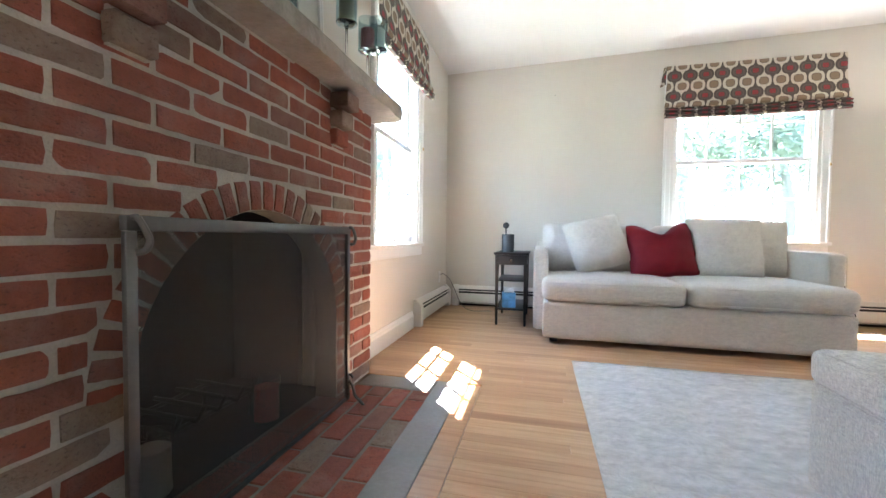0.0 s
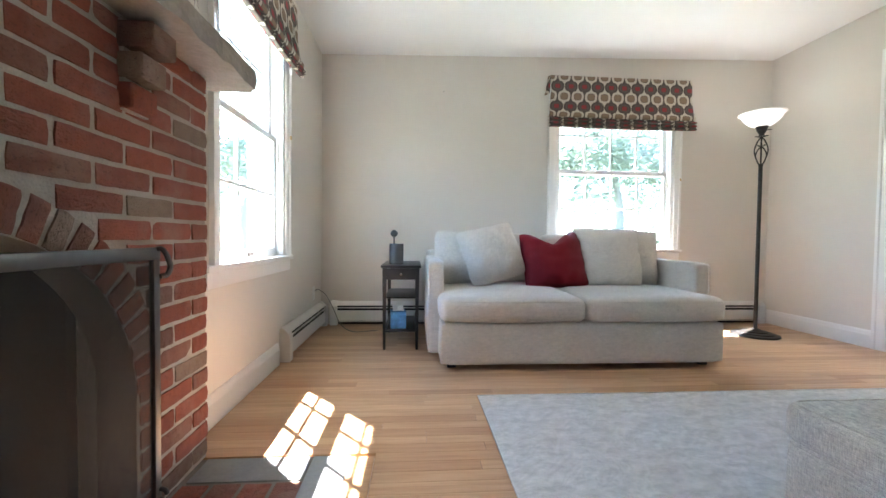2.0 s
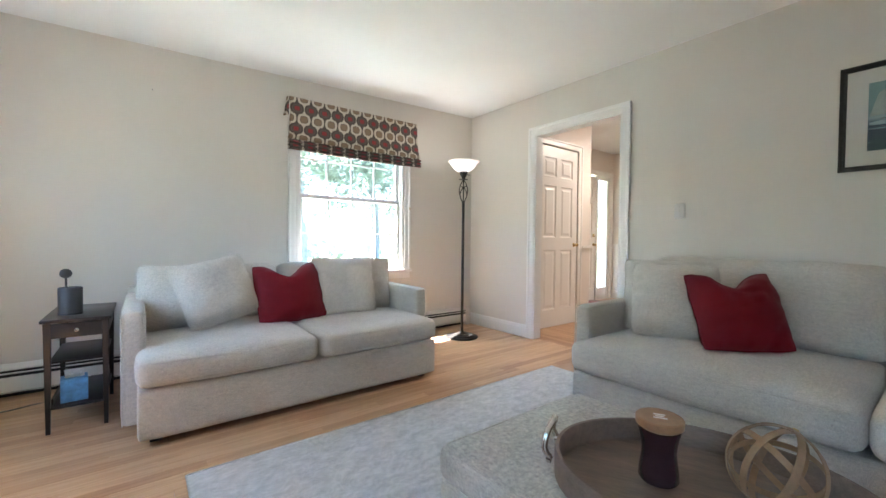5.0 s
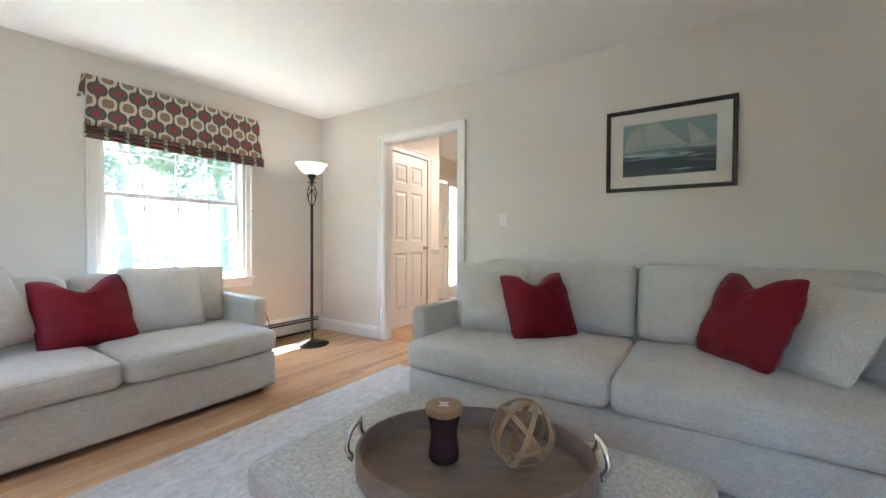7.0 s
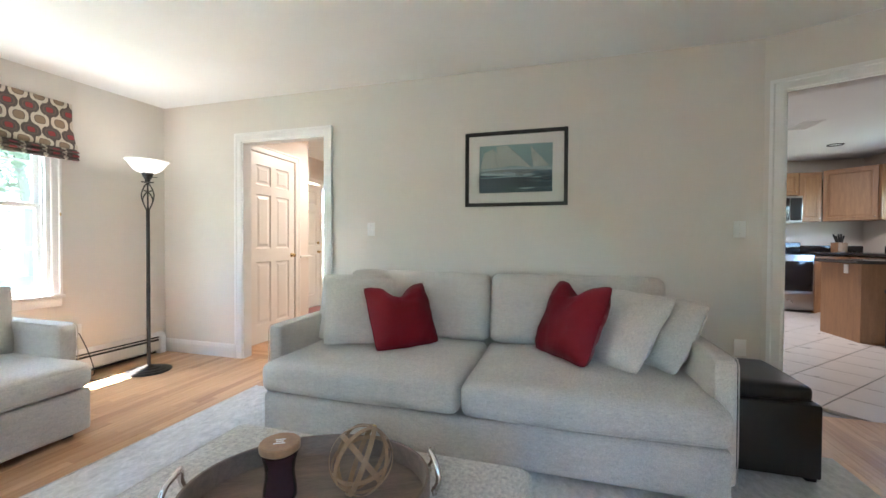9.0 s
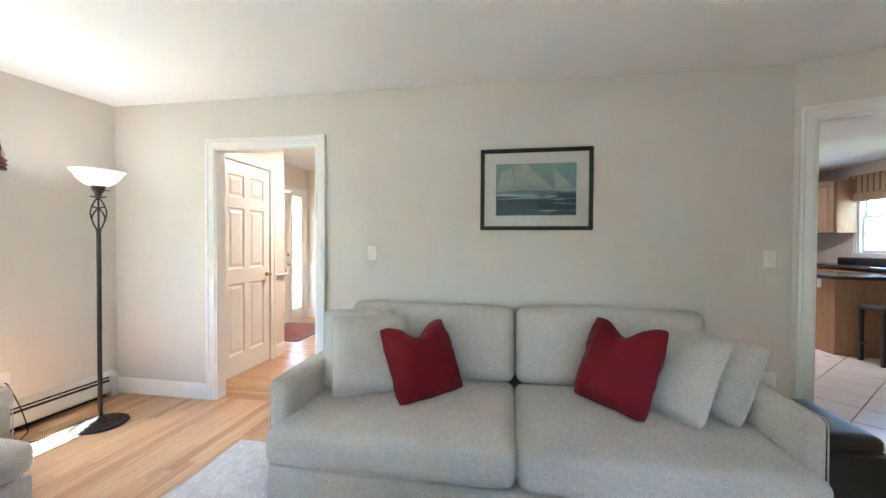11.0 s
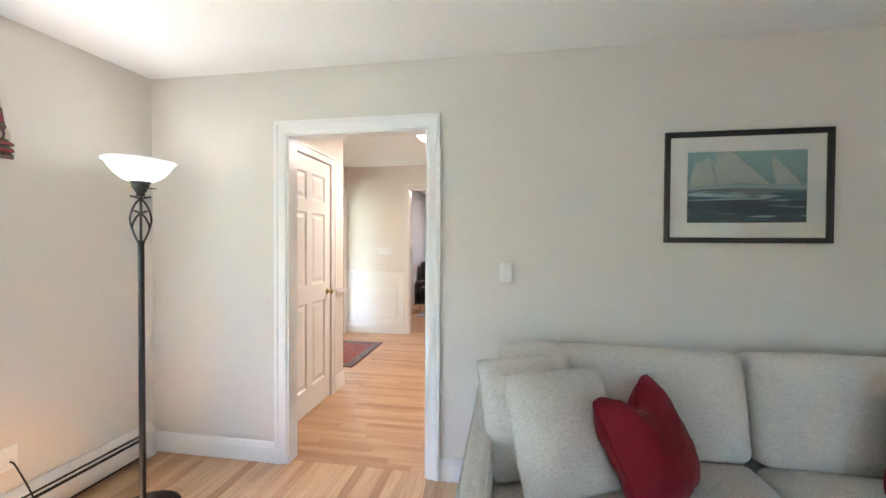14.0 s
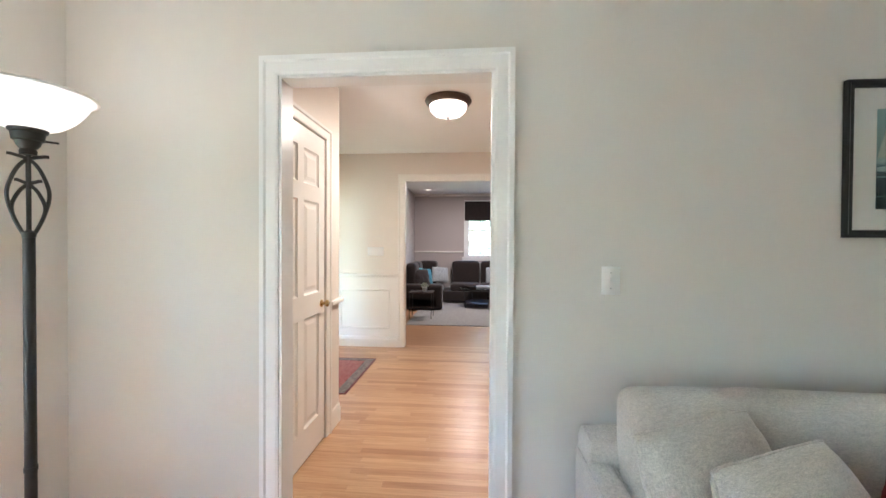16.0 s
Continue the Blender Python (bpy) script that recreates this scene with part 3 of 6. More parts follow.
def sash(parent, name, x0, x1, z0, z1, y, cols, rows, lift=False):
    f, mu = 0.042, 0.018
    s = part(name, boxes(((x0, y, z0), (x0 + f, y + 0.034, z1)), ((x1 - f, y, z0), (x1, y + 0.034, z1)), ((x0 + f, y, z0), (x1 - f, y + 0.034, z0 + f * 1.25)), ((x0 + f, y, z1 - f * 0.9), (x1 - f, y + 0.034, z1)), r=0.003), TRIM, parent)
    gx0, gx1, gz0, gz1 = x0 + f, x1 - f, z0 + f * 1.25, z1 - f * 0.9
    for i in range(1, cols):
        x = gx0 + (gx1 - gx0) * i / cols
        part("muntin", boxes(((x - mu / 2, y + 0.006, gz0), (x + mu / 2, y + 0.028, gz1)), r=0.003), TRIM, s)
    for j in range(1, rows):
        z = gz0 + (gz1 - gz0) * j / rows
        part("muntin", boxes(((gx0, y + 0.008, z - mu / 2), (gx1, y + 0.027, z + mu / 2)), r=0.003), TRIM, s)
    for i in range(cols):
        for j in range(rows):
            a, b = gx0 + (gx1 - gx0) * i / cols, gx0 + (gx1 - gx0) * (i + 1) / cols
            c, d = gz0 + (gz1 - gz0) * j / rows, gz0 + (gz1 - gz0) * (j + 1) / rows
            p = part("pane", boxes(((a + 0.006, y + 0.0155, c + 0.006), (b - 0.006, y + 0.0185, d - 0.006))), PANE, s, smooth=False)
            p.visible_shadow = False
    if lift:
        xm = (x0 + x1) / 2
        part("sash_lift", boxes(((xm - 0.035, y - 0.012, z0 + 0.012), (xm + 0.035, y - 0.0005, z0 + 0.034)), r=0.004), IRON, s, "small metal sash lift")
    return s


def window(name, w, h, meet, cols, m, label):
    win = thing(name, label, "window", m, kind="structure")
    c = part("window_frame", boxes(((0, -0.002, 0), (0.035, 0.15, h)), ((w - 0.035, -0.002, 0), (w, 0.15, h)), ((0.035, -0.002, h - 0.035), (w - 0.035, 0.15, h)), ((0.035, 0.06, -0.02), (w - 0.035, 0.17, 0.012)), r=0.002), TRIM, win)
    part("parting_stop", boxes(((0.035, 0.028, 0.012), (0.047, 0.044, h - 0.035)), ((w - 0.047, 0.028, 0.012), (w - 0.035, 0.044, h - 0.035))), TRIM, win)
    sash(win, "lower_sash", 0.037, w - 0.037, 0.006, meet + 0.02, 0.045, cols, 2, True)
    sash(win, "upper_sash", 0.037, w - 0.037, meet - 0.02, h - 0.037, 0.083, cols, 2)
    bm = bmesh.new()
    box(bm, (-0.135, -0.034, -0.028), (w + 0.098, 0.046, 0.004), 0.006)
    part("window_sill", bm, TRIM, win)
    part("apron", boxes(((-0.12, -0.018, -0.105), (w + 0.075, 0, -0.0285)), r=0.004), TRIM, win)
    bm = bmesh.new()
    path, miter = [(0, 0.0045), (0, h), (w, h), (w, 0.0045)], [(-1, 0), (-1, 1), (1, 1), (1, 0)]
    prof = [(d * 0.85, t) for d, t in CAS]
    rings = [[bm.verts.new((p[0] + k[0] * d, -t - 0.001, p[1] + k[1] * d)) for d, t in prof] for p, k in zip(path, miter)]
    for a, b in zip(rings, rings[1:]):
        for i in range(len(prof)):
            bm.faces.new((a[i], a[(i + 1) % len(prof)], b[(i + 1) % len(prof)], b[i]))
    bm.faces.new(rings[0]), bm.faces.new(rings[-1])
    part("casing", bm, TRIM, win, smooth=False)
    return win


window("window_1", 0.97, 1.675, 0.815, 3, pose(WX, 2.45, 0.745, 0, 0, 90), "white double-hung sash window with small panes beside the chimney")
window("window_6", 0.97, 1.675, 0.815, 3, pose(WX, -0.98, 0.745, 0, 0, 90), "white double-hung sash window on the chimney's other side")
window("window_2", 1.305, 1.65, 0.81, 4, pose(1.30, NY, 0.79), "white double-hung sash window with small panes above the loveseat")


def roman_shade(w, top, bottom, m, label, flat_=0.425):
    """A Roman shade, drawn up into soft folds below a flat fall; its own x-z plane, facing -y."""
    sh = thing("roman_shade", label, "roman shade", m, "patterned Roman shades")
    fall = top - bottom
    prof = [(0.055, top), (0.060, top - 0.10), (0.063, top - flat_ * 0.6), (0.072, top - flat_ * 0.82), (0.098, top - flat_ * 0.93), (0.085, top - flat_)]
    z = top - flat_
    k = 3
    step = (fall - flat_ - 0.012) / k
    for i in range(k):
        prof += [(0.060 + 0.004 * i, z + 0.004), (0.085 + 0.006 * i, z - step * 0.35), (0.108 - 0.002 * i, z - step * 0.75), (0.102 - 0.002 * i, z - step), (0.07, z - step * 0.92)]
        z -= step
    prof = [(p.x, p.y) for p in bent([(d, q, 0) for d, q in prof], 4)]
    tuck = next(i for i, p in enumerate(prof) if p[1] <= top - flat_)
    nx = 46
    bm = bmesh.new()
    uv = bm.loops.layers.uv.new("UVMap")
    arc, rows, coord = 0.0, [], {}
    for j, (d, q) in enumerate(prof):
        if j:
            arc += math.hypot(d - prof[j - 1][0], q - prof[j - 1][1])
        row = []
        loose = max(0, min(1, (top - 0.2 - q) / 0.25))
        for i in range(nx + 1):
            x = w * i / nx
            wav = noise.noise(Vector((x * 2.2, q * 9, 3.3))) * 0.012 * loose
            sag = 0.012 * loose * math.sin(math.pi * i / nx)
            flare = 0.028 * loose * (i / nx - 0.5) * 2
            v = bm.verts.new((x + flare, -d - wav, q - sag))
            coord[v] = (x, -arc - 0.045) if q > top - flat_ - 0.002 and j < tuck else (x, -0.3605 + 0.042 * math.sin(arc * 55))
            row.append(v)
        rows.append(row)
    for a, b in zip(rows, rows[1:]):
        for i in range(nx):
            f = bm.faces.new((a[i], a[i + 1], b[i + 1], b[i]))
            for l in f.loops:
                l[uv].uv = coord[l.vert]
    ob = part("fabric", bm, PRINT, sh)
    so = ob.modifiers.new("thickness", "SOLIDIFY")
    so.thickness, so.offset = 0.003, 0
    part("headrail", boxes(((0.01, -0.05, top - 0.045), (w - 0.01, -0.030, top - 0.004))), TRIM, sh)
    # the wing that covers the headrail's end, hanging a little open
    bm = bmesh.new()
    uv = bm.loops.layers.uv.new("UVMap")
    pts = [(0.0, -0.056, top), (-0.02, -0.03, top - 0.005), (-0.052, -0.028, top - 0.20), (-0.008, -0.056, top - 0.185)]
    f = bm.faces.new([bm.verts.new(p) for p in pts])
    for l, c in zip(f.loops, ((0.07, -0.045), (0.0, -0.045), (0.0, -0.245), (0.07, -0.24))):
        l[uv].uv = c
    ob = part("side_wing", bm, PRINT, sh)
    so = ob.modifiers.new("thickness", "SOLIDIFY")
    so.thickness = 0.003
    for x in (0.12, w / 2, w - 0.12):
        part("lining_tape", boxes(((x - 0.006, -0.046, bottom + 0.02), (x + 0.006, -0.043, top - 0.06))), LINING, sh)
    return sh


roman_shade(1.52, 2.57, 2.03, pose(1.225, NY, 0), "Roman shade in brown, cream and red ogee print, half raised")
roman_shade(1.16, 2.56, 2.06, pose(WX, 2.36, 0, 0, 0, 90), "Roman shade in brown, cream and red ogee print beside the mantel")
# unseen shade, added and lowered to hold back daylight from the sofa
roman_shade(1.16, 2.56, 1.80, pose(WX, -1.07, 0, 0, 0, 90), "unseen Roman shade in brown, cream and red ogee print, half lowered to cut daylight", 0.66)
for m in (pose(WX + 0.03, 3.47, 1.62), pose(2.665, NY - 0.03, 1.55)):
    cd = thing("shade_cord", "thin cream pull cord with a small wooden toggle", "cord", m, "shade cords")
    part("cord", tube([(0, 0, 0.5), (0.002, 0, 0.25), (0, 0, 0.0)], 0.0022, 6), WHITEP, cd)
    part("toggle", spin([(0, -0.03), (0.006, -0.026), (0.007, -0.008), (0.003, 0.0), (0, 0.001)], 10), BRASS, cd)
    part("cleat", boxes(((-0.008, -0.008, 0.44), (0.008, 0.014, 0.49)), r=0.004), WHITEP, cd)


def heater(length, m, label):
    """Baseboard radiator: its own x runs along the wall, facing -y."""
    h = thing("baseboard_heater", label, "radiator", m, "baseboard heaters")
    bm = boxes(((0.0, -0.012, 0.02), (length, 0, 0.225)), ((0, -0.066, 0.045), (length, -0.060, 0.150)), ((0, -0.066, 0.172), (length, -0.052, 0.180)), r=0.002)
    part("back_plate", bm, HEATER, h)
    top = bmesh.new()
    ps = [(0.0, 0.235), (0.02, 0.235), (0.060, 0.206), (0.060, 0.198), (0.018, 0.222), (0.0, 0.222)]
    e = [[top.verts.new((x, -d, z)) for d, z in ps] for x in (0, length)]
    for i in range(len(ps)):
        top.faces.new((e[0][i], e[0][(i + 1) % 6], e[1][(i + 1) % 6], e[1][i]))
    top.faces.new(e[0]), top.faces.new(e[1])
    part("hood", top, HEATER, h, smooth=False)
    # a black filler gives the slot its inner shade
    part("slot_shade", boxes(((0.01, -0.05, 0.04), (length - 0.01, -0.013, 0.196))), BLACK, h)
    for x in (0, length - 0.07):
        bm = bmesh.new()
        ps = [(0, 0.0), (0.074, 0.0), (0.074, 0.19), (0.024, 0.242), (0, 0.242)]
        e = [[bm.verts.new((xx, -d, z)) for d, z in ps] for xx in (x, x + 0.07)]
        for i in range(5):
            bm.faces.new((e[0][i], e[0][(i + 1) % 5], e[1][(i + 1) % 5], e[1][i]))
        bm.faces.new(e[0]), bm.faces.new(e[1])
        bmesh.ops.bevel(bm, geom=bm.edges[:], offset=0.004, segments=2, affect="EDGES")
        part("end_cap", bm, HEATER, h)
    return h


heater(1.19, pose(WX, 3.312, 0, 0, 0, 90), "white enamel baseboard heater under the side window")
heater(EX - WX - 0.15, pose(WX + 0.1, NY, 0), "long white enamel baseboard heater behind the loveseat")
# the shadow under the heater, laid in as a dark strip
solid("trim", boxes(((-1.0, NY - 0.012, 0.0), (3.6, NY - 0.003, 0.028))), ESPRESSO, "dark strip standing in for the shadow under the heater", smooth=False)


def plate(m, kind, label, group):
    p = thing("wall_plate", label, "light switch" if kind == "switch" else "outlet", m, group)
    part("cover", boxes(((-0.041, -0.006, -0.064), (0.041, -0.0005, 0.064)), r=0.003), WHITEP, p)
    if kind == "switch":
        part("toggle", boxes(((-0.006, -0.018, -0.004), (0.006, -0.006, 0.014)), r=0.002), WHITEP, p)
        for z in (-0.035, 0.035):
            part("screw", spin([(0, 0.0012), (0.003, 0.001), (0.0035, 0)], 8, pose(0, -0.006, z, 90)), STEEL, p)
    elif kind == "outlet":
        for z in (-0.024, 0.024):
            part("socket", boxes(((-0.018, -0.009, z - 0.016), (0.018, -0.006, z + 0.016)), r=0.002), WHITEP, p)
    return p


plate(pose(EX, 1.867, 1.42, 0, 0, -90), "switch", "white toggle switch plate on the sofa wall", "switches")
plate(pose(EX, -1.25, 1.405, 0, 0, -90), "switch", "white toggle switch plate beside the kitchen opening", "switches")
plate(pose(EX, -1.267, 0.49, 0, 0, -90), "outlet", "white outlet plate low beside the kitchen opening", "outlets")
out_w = plate(pose(WX, 4.22, 0.36, 0, 0, 90), "outlet", "white outlet plate with a cord plugged in", "outlets")
out_n = plate(pose(2.80, NY, 0.42), "outlet", "white outlet plate with the lamp's plug", "outlets")
solid("picture_nail", spin([(0, 0.012), (0.004, 0.012), (0.004, 0.0), (0, 0)], 8, pose(0.13, NY - 0.001, 2.38, 90)), IRON, "small dark nail in the bare wall", "nail", "")

# ---- fireplace ----
CX, CN, CS, MZ = -0.970, 2.130, 0.33, 1.498
AY, AZ, AR = 1.238, 0.40, 0.498  # the arched opening: its middle and radius
chim = thing("chimney_breast", "red brick chimney breast with pale mortar and an arched opening", "fireplace", kind="structure")
# mortar body round an arched hole
bm = bmesh.new()
ys = [AY + AR * math.cos(math.pi * i / 24) for i in range(25)]
zs = [AZ + AR * math.sin(math.pi * i / 24) for i in range(25)]
for x0, x1 in ((CX - 0.007, WX + 0.002),):
    for i in range(24):
        a, b = (ys[i], zs[i]), (ys[i + 1], zs[i + 1])
        for x in (x0, x1):
            bm.faces.new([bm.verts.new((x, a[0], a[1])), bm.verts.new((x, b[0], b[1])), bm.verts.new((x, b[0], MZ)), bm.verts.new((x, a[0], MZ))])
        bm.faces.new([bm.verts.new((x0, *a)), bm.verts.new((x0, *b)), bm.verts.new((x1, *b)), bm.verts.new((x1, *a))])
box(bm, (WX, AY + AR, 0), (CX - 0.007, CN - 0.006, MZ))
box(bm, (WX, CS + 0.012, 0), (CX - 0.007, AY - AR, MZ))
part("mortar", bm, MORTAR, chim, "rough grey mortar", smooth=False)
part("firebox", boxes(((WX - 0.62, AY - 0.6, -0.01), (WX - 0.58, AY + 0.6, 1.0)), ((WX - 0.6, AY - 0.64, -0.01), (WX - 0.17, AY - 0.6, 1.0)), ((WX - 0.6, AY + 0.6, -0.01), (WX - 0.17, AY + 0.64, 1.0)), ((WX - 0.6, AY - 0.6, 0.98), (WX - 0.17, AY + 0.6, 1.02)), ((WX - 0.6, AY - 0.6, -0.02), (WX, AY + 0.6, 0.004))), SOOT, chim, "soot-blackened firebox", smooth=False)

BL, BH, CO, JO = 0.2065, 0.0565, 0.0713, 0.016


def brick_mesh(l, h, d, seed, worn=0.0018):
    """One rough brick: x out of the wall, y along it; its near face is uneven and its arrises are worn."""
    rnd = random.Random(seed)
    bm = bmesh.new()
    nu, nv = 6, 2
    face, back = {}, {}
    for i in range(nu + 1):
        for j in range(nv + 1):
            edge, corner = i in (0, nu) or j in (0, nv), i in (0, nu) and j in (0, nv)
            y, z = l * (i / nu - 0.5), h * (j / nv - 0.5)
            x = d / 2 - (0.003 if edge else 0) - (0.002 if corner else 0) + rnd.uniform(-0.0015, 0.0015)
            k = 0.99 if corner else 1.0
            face[i, j] = bm.verts.new((x, y * (0.99 if corner else 1) + rnd.uniform(-1, 1) * worn, z * k + rnd.uniform(-1, 1) * worn * 0.8))
    rim = [(i, 0) for i in range(nu)] + [(nu, j) for j in range(nv)] + [(i, nv) for i in range(nu, 0, -1)] + [(0, j) for j in range(nv, 0, -1)]
    for q in rim:
        back[q] = bm.verts.new((-d / 2, face[q].co.y, face[q].co.z))
    for i in range(nu):
        for j in range(nv):
            bm.faces.new((face[i, j], face[i + 1, j], face[i + 1, j + 1], face[i, j + 1]))
    for a, b in zip(rim, rim[1:] + rim[:1]):
        bm.faces.new((face[a], back[a], back[b], face[b]))
    return link_mesh("brick", bm, BRICK, False)


full = [brick_mesh(BL, BH, 0.05, i) for i in range(6)]
half = [brick_mesh(BL * 0.48, BH, 0.05, 20 + i) for i in range(4)]
head = [brick_mesh(0.10, BH, 0.05, 30 + i) for i in range(4)]


def lay(mesh, place, parent, turn=0.0, tip=0.0, sy=1.0):
    ob = new("brick", mesh)
    ob.parent = parent
    ob.matrix_basis = pose(*place, tip, 0, turn) @ Matrix.Diagonal((1, sy, 1, 1))
    return ob


rb = random.Random(5)
for c in range(24):
    z = 0.016 + CO * c + BH / 2
    if z + BH / 2 > MZ + 0.03:
        break
    y1 = CN if c % 2 else CN - 0.108
    spans = []
    if c % 2 == 0:
        spans.append((CN - 0.10, CN))
    while y1 > CS + 0.02:
        spans.append((max(CS, y1 - BL), y1))
        y1 -= BL + JO
    for a, b in spans:
        # clear the arch ring and the opening
        for s, e in [(a, b)]:
            zt, zb = z + BH / 2, z - BH / 2
            near = max(0.0, zb + 0.35 * BH - AZ) if zb > AZ else 0.0
            ring = AR + 0.112
            if near < ring and zb < AZ + ring:
                wdt = math.sqrt(max(0, ring ** 2 - near ** 2)) if zb > AZ else AR + 0.012
                lo_, hi_ = AY - wdt, AY + wdt
                pieces = [(s, min(e, lo_)), (max(s, hi_), e)]
            else:
                pieces = [(s, e)]
            for p0, p1 in pieces:
                if p1 - p0 < 0.03:
                    continue
                lay(rb.choice(full), (CX - 0.025 + rb.uniform(-0.003, 0.003), (p0 + p1) / 2, z + rb.uniform(-0.002, 0.002)), chim, 0, rb.uniform(-0.6, 0.6), (p1 - p0) / BL)
    # the return at the chimney's end
    xw = CX - 0.056 if c % 2 else CX - 0.002
    wid = xw - WX - 0.004
    ob = lay(rb.choice(half), ((xw + WX) / 2 - 0.002, CN - 0.025, z), chim, 90, 0, wid / (BL * 0.48))
# voussoirs
for i in range(27):
    th = math.radians(3 + 174 * i / 26)
    r = AR + 0.052
    bmv = head[i % 4]
    ob = new("brick", bmv)
    ob.parent = chim
    ob.matrix_basis = pose(CX - 0.024, AY + r * math.cos(th), AZ + r * math.sin(th)) @ pose(0, 0, 0, math.degrees(th)) @ Matrix.Diagonal((1, 1.0, 0.84, 1))
# stepped brick corbels under the shelf
for y in (1.725, 0.735):
    cb = part("corbel", boxes(((CX - 0.02, y - 0.05, 1.235), (CX + 0.01, y + 0.05, 1.485))), MORTAR, chim, smooth=False)
    for k, d in enumerate((0.035, 0.062, 0.092)):
        bmb = bmesh.new()
        box(bmb, (CX - 0.01, y - 0.055, 1.24 + 0.0845 * k), (CX + d, y + 0.055, 1.312 + 0.0845 * k), 0.005, 1)
        part("brick", bmb, BRICK, cb, smooth=False)

# hearth, flush with the floor
hearth = thing("hearth", "flush brick hearth with a grey bluestone border", "hearth", kind="structure")
part("mortar", boxes(((WX, 0.2, -0.013), (-0.40, 2.10, -0.002))), HEARTHMORTAR, hearth, smooth=False)
bmh = bmesh.new()
box(bmh, (-BL / 2, -0.047, -0.01), (BL / 2, 0.047, 0.003), 0.003, 1)
hb = link_mesh("brick", bmh, BRICK, False)
for i in range(-1, 4):
    for j in range(10):
        y = 1.93 - BL / 2 - (BL + 0.013) * j + (0.1 if i % 2 else 0)
        l = BL
        if y + BL / 2 > 1.935:
            l = 1.932 - (y - BL / 2)
            y = 1.932 - l / 2
        if y < 0.3:
            continue
        ob = lay(hb, (-0.913 + 0.108 * i + 0.003 * (j % 2), y, rb.uniform(-0.001, 0.001)), hearth, 90)
        ob.scale = (l / BL, 1, 1)
for lo, hi in (((-0.545, 1.02, -0.012), (-0.40, 2.098, 0.003)), ((-0.545, 0.2, -0.012), (-0.40, 1.012, 0.002)), ((-0.955, 1.945, -0.012), (-0.552, 2.098, 0.003))):
    part("stone", boxes((lo, hi), r=0.003), SLATE, hearth)

# mantel shelf: a rough-edged stone slab
bm = bmesh.new()
nx, ny = 8, 60
top, bot = {}, {}
for i in range(nx + 1):
    for j in range(ny + 1):
        x = WX + 0.002 + (-0.822 - WX) * i / nx
        y = 0.16 + (2.262 - 0.16) * j / ny
        edge = i == nx or j in (0, ny)
        n = noise.noise(Vector((x * 30, y * 22, 1.0)))
        off = Vector((0.010 * n * (i == nx), 0.008 * n * (j in (0, ny)), 0))
        cut = 0.03 if (i == nx and j == ny) else 0
        top[i, j] = bm.verts.new(Vector((x - cut, y - cut, 1.575)) + off * 0.4)
        bot[i, j] = bm.verts.new(Vector((x - cut, y - cut, 1.499 + 0.004 * (n if edge else 0))) + off)
for i in range(nx):
    for j in range(ny):
        bm.faces.new((top[i, j], top[i + 1, j], top[i + 1, j + 1], top[i, j + 1]))
        bm.faces.new((bot[i, j + 1], bot[i + 1, j + 1], bot[i + 1, j], bot[i, j]))
rim = [(nx, j) for j in range(ny)] + [(i, ny) for i in range(nx, 0, -1)] + [(0, j) for j in range(ny, 0, -1)] + [(i, 0) for i in range(nx)]
mid = {k: bm.verts.new((top[k].co + bot[k].co) / 2 + Vector((0.012, 0.008 if k[1] == ny else 0, 0)) * noise.noise(top[k].co * 18)) for k in rim}
for a, b in zip(rim, rim[1:] + rim[:1]):
    bm.faces.new((top[a], top[b], mid[b], mid[a]))
    bm.faces.new((mid[a], mid[b], bot[b], bot[a]))
shelf = thing("mantel_shelf", "rough grey stone mantel shelf on brick corbels", "mantel")
part("slab", bm, MANTEL, shelf, smooth=False)
part("mortar_bed", boxes(((WX + 0.002, CS + 0.01, 1.489), (CX - 0.002, CN - 0.004, 1.4985))), MORTAR, shelf, smooth=False)

# in the firebox: a grate and candle jars
gr = thing("fire_grate", "black iron fire grate inside the firebox", "grate", pose(-1.38, 1.215, 0.0))
for i in range(6):
    part("bar", tube([(-0.16, -0.25 + 0.1 * i, 0.13), (0.16, -0.25 + 0.1 * i, 0.12), (0.19, -0.25 + 0.1 * i, 0.18)], 0.010, 6), LAMPIRON, gr)
for x in (-0.12, 0.13):
    part("rail", tube([(x, -0.3, 0.11), (x, 0.3, 0.11)], 0.010, 6), LAMPIRON, gr)
    for y in (-0.26, 0.26):
        part("leg", tube([(x, y, 0.11), (x, y, 0.004)], 0.010, 6), LAMPIRON, gr)
for y, wax, nm in ((1.45, REDWAX, "red"), (0.93, WHITEWAX, "white")):
    cj = thing("candle_jar", f"glass jar with a {nm} candle standing in the firebox", "candle", pose(-1.15, y, 0.004), "firebox candles")
    part("jar", spin([(0, 0), (0.052, 0), (0.056, 0.006), (0.056, 0.2), (0.053, 0.2), (0.052, 0.01), (0, 0.008)], 28), CLEAR, cj)
    part("wax", spin([(0, 0.0085), (0.048, 0.0105), (0.048, 0.15), (0, 0.15)], 24), wax, cj)

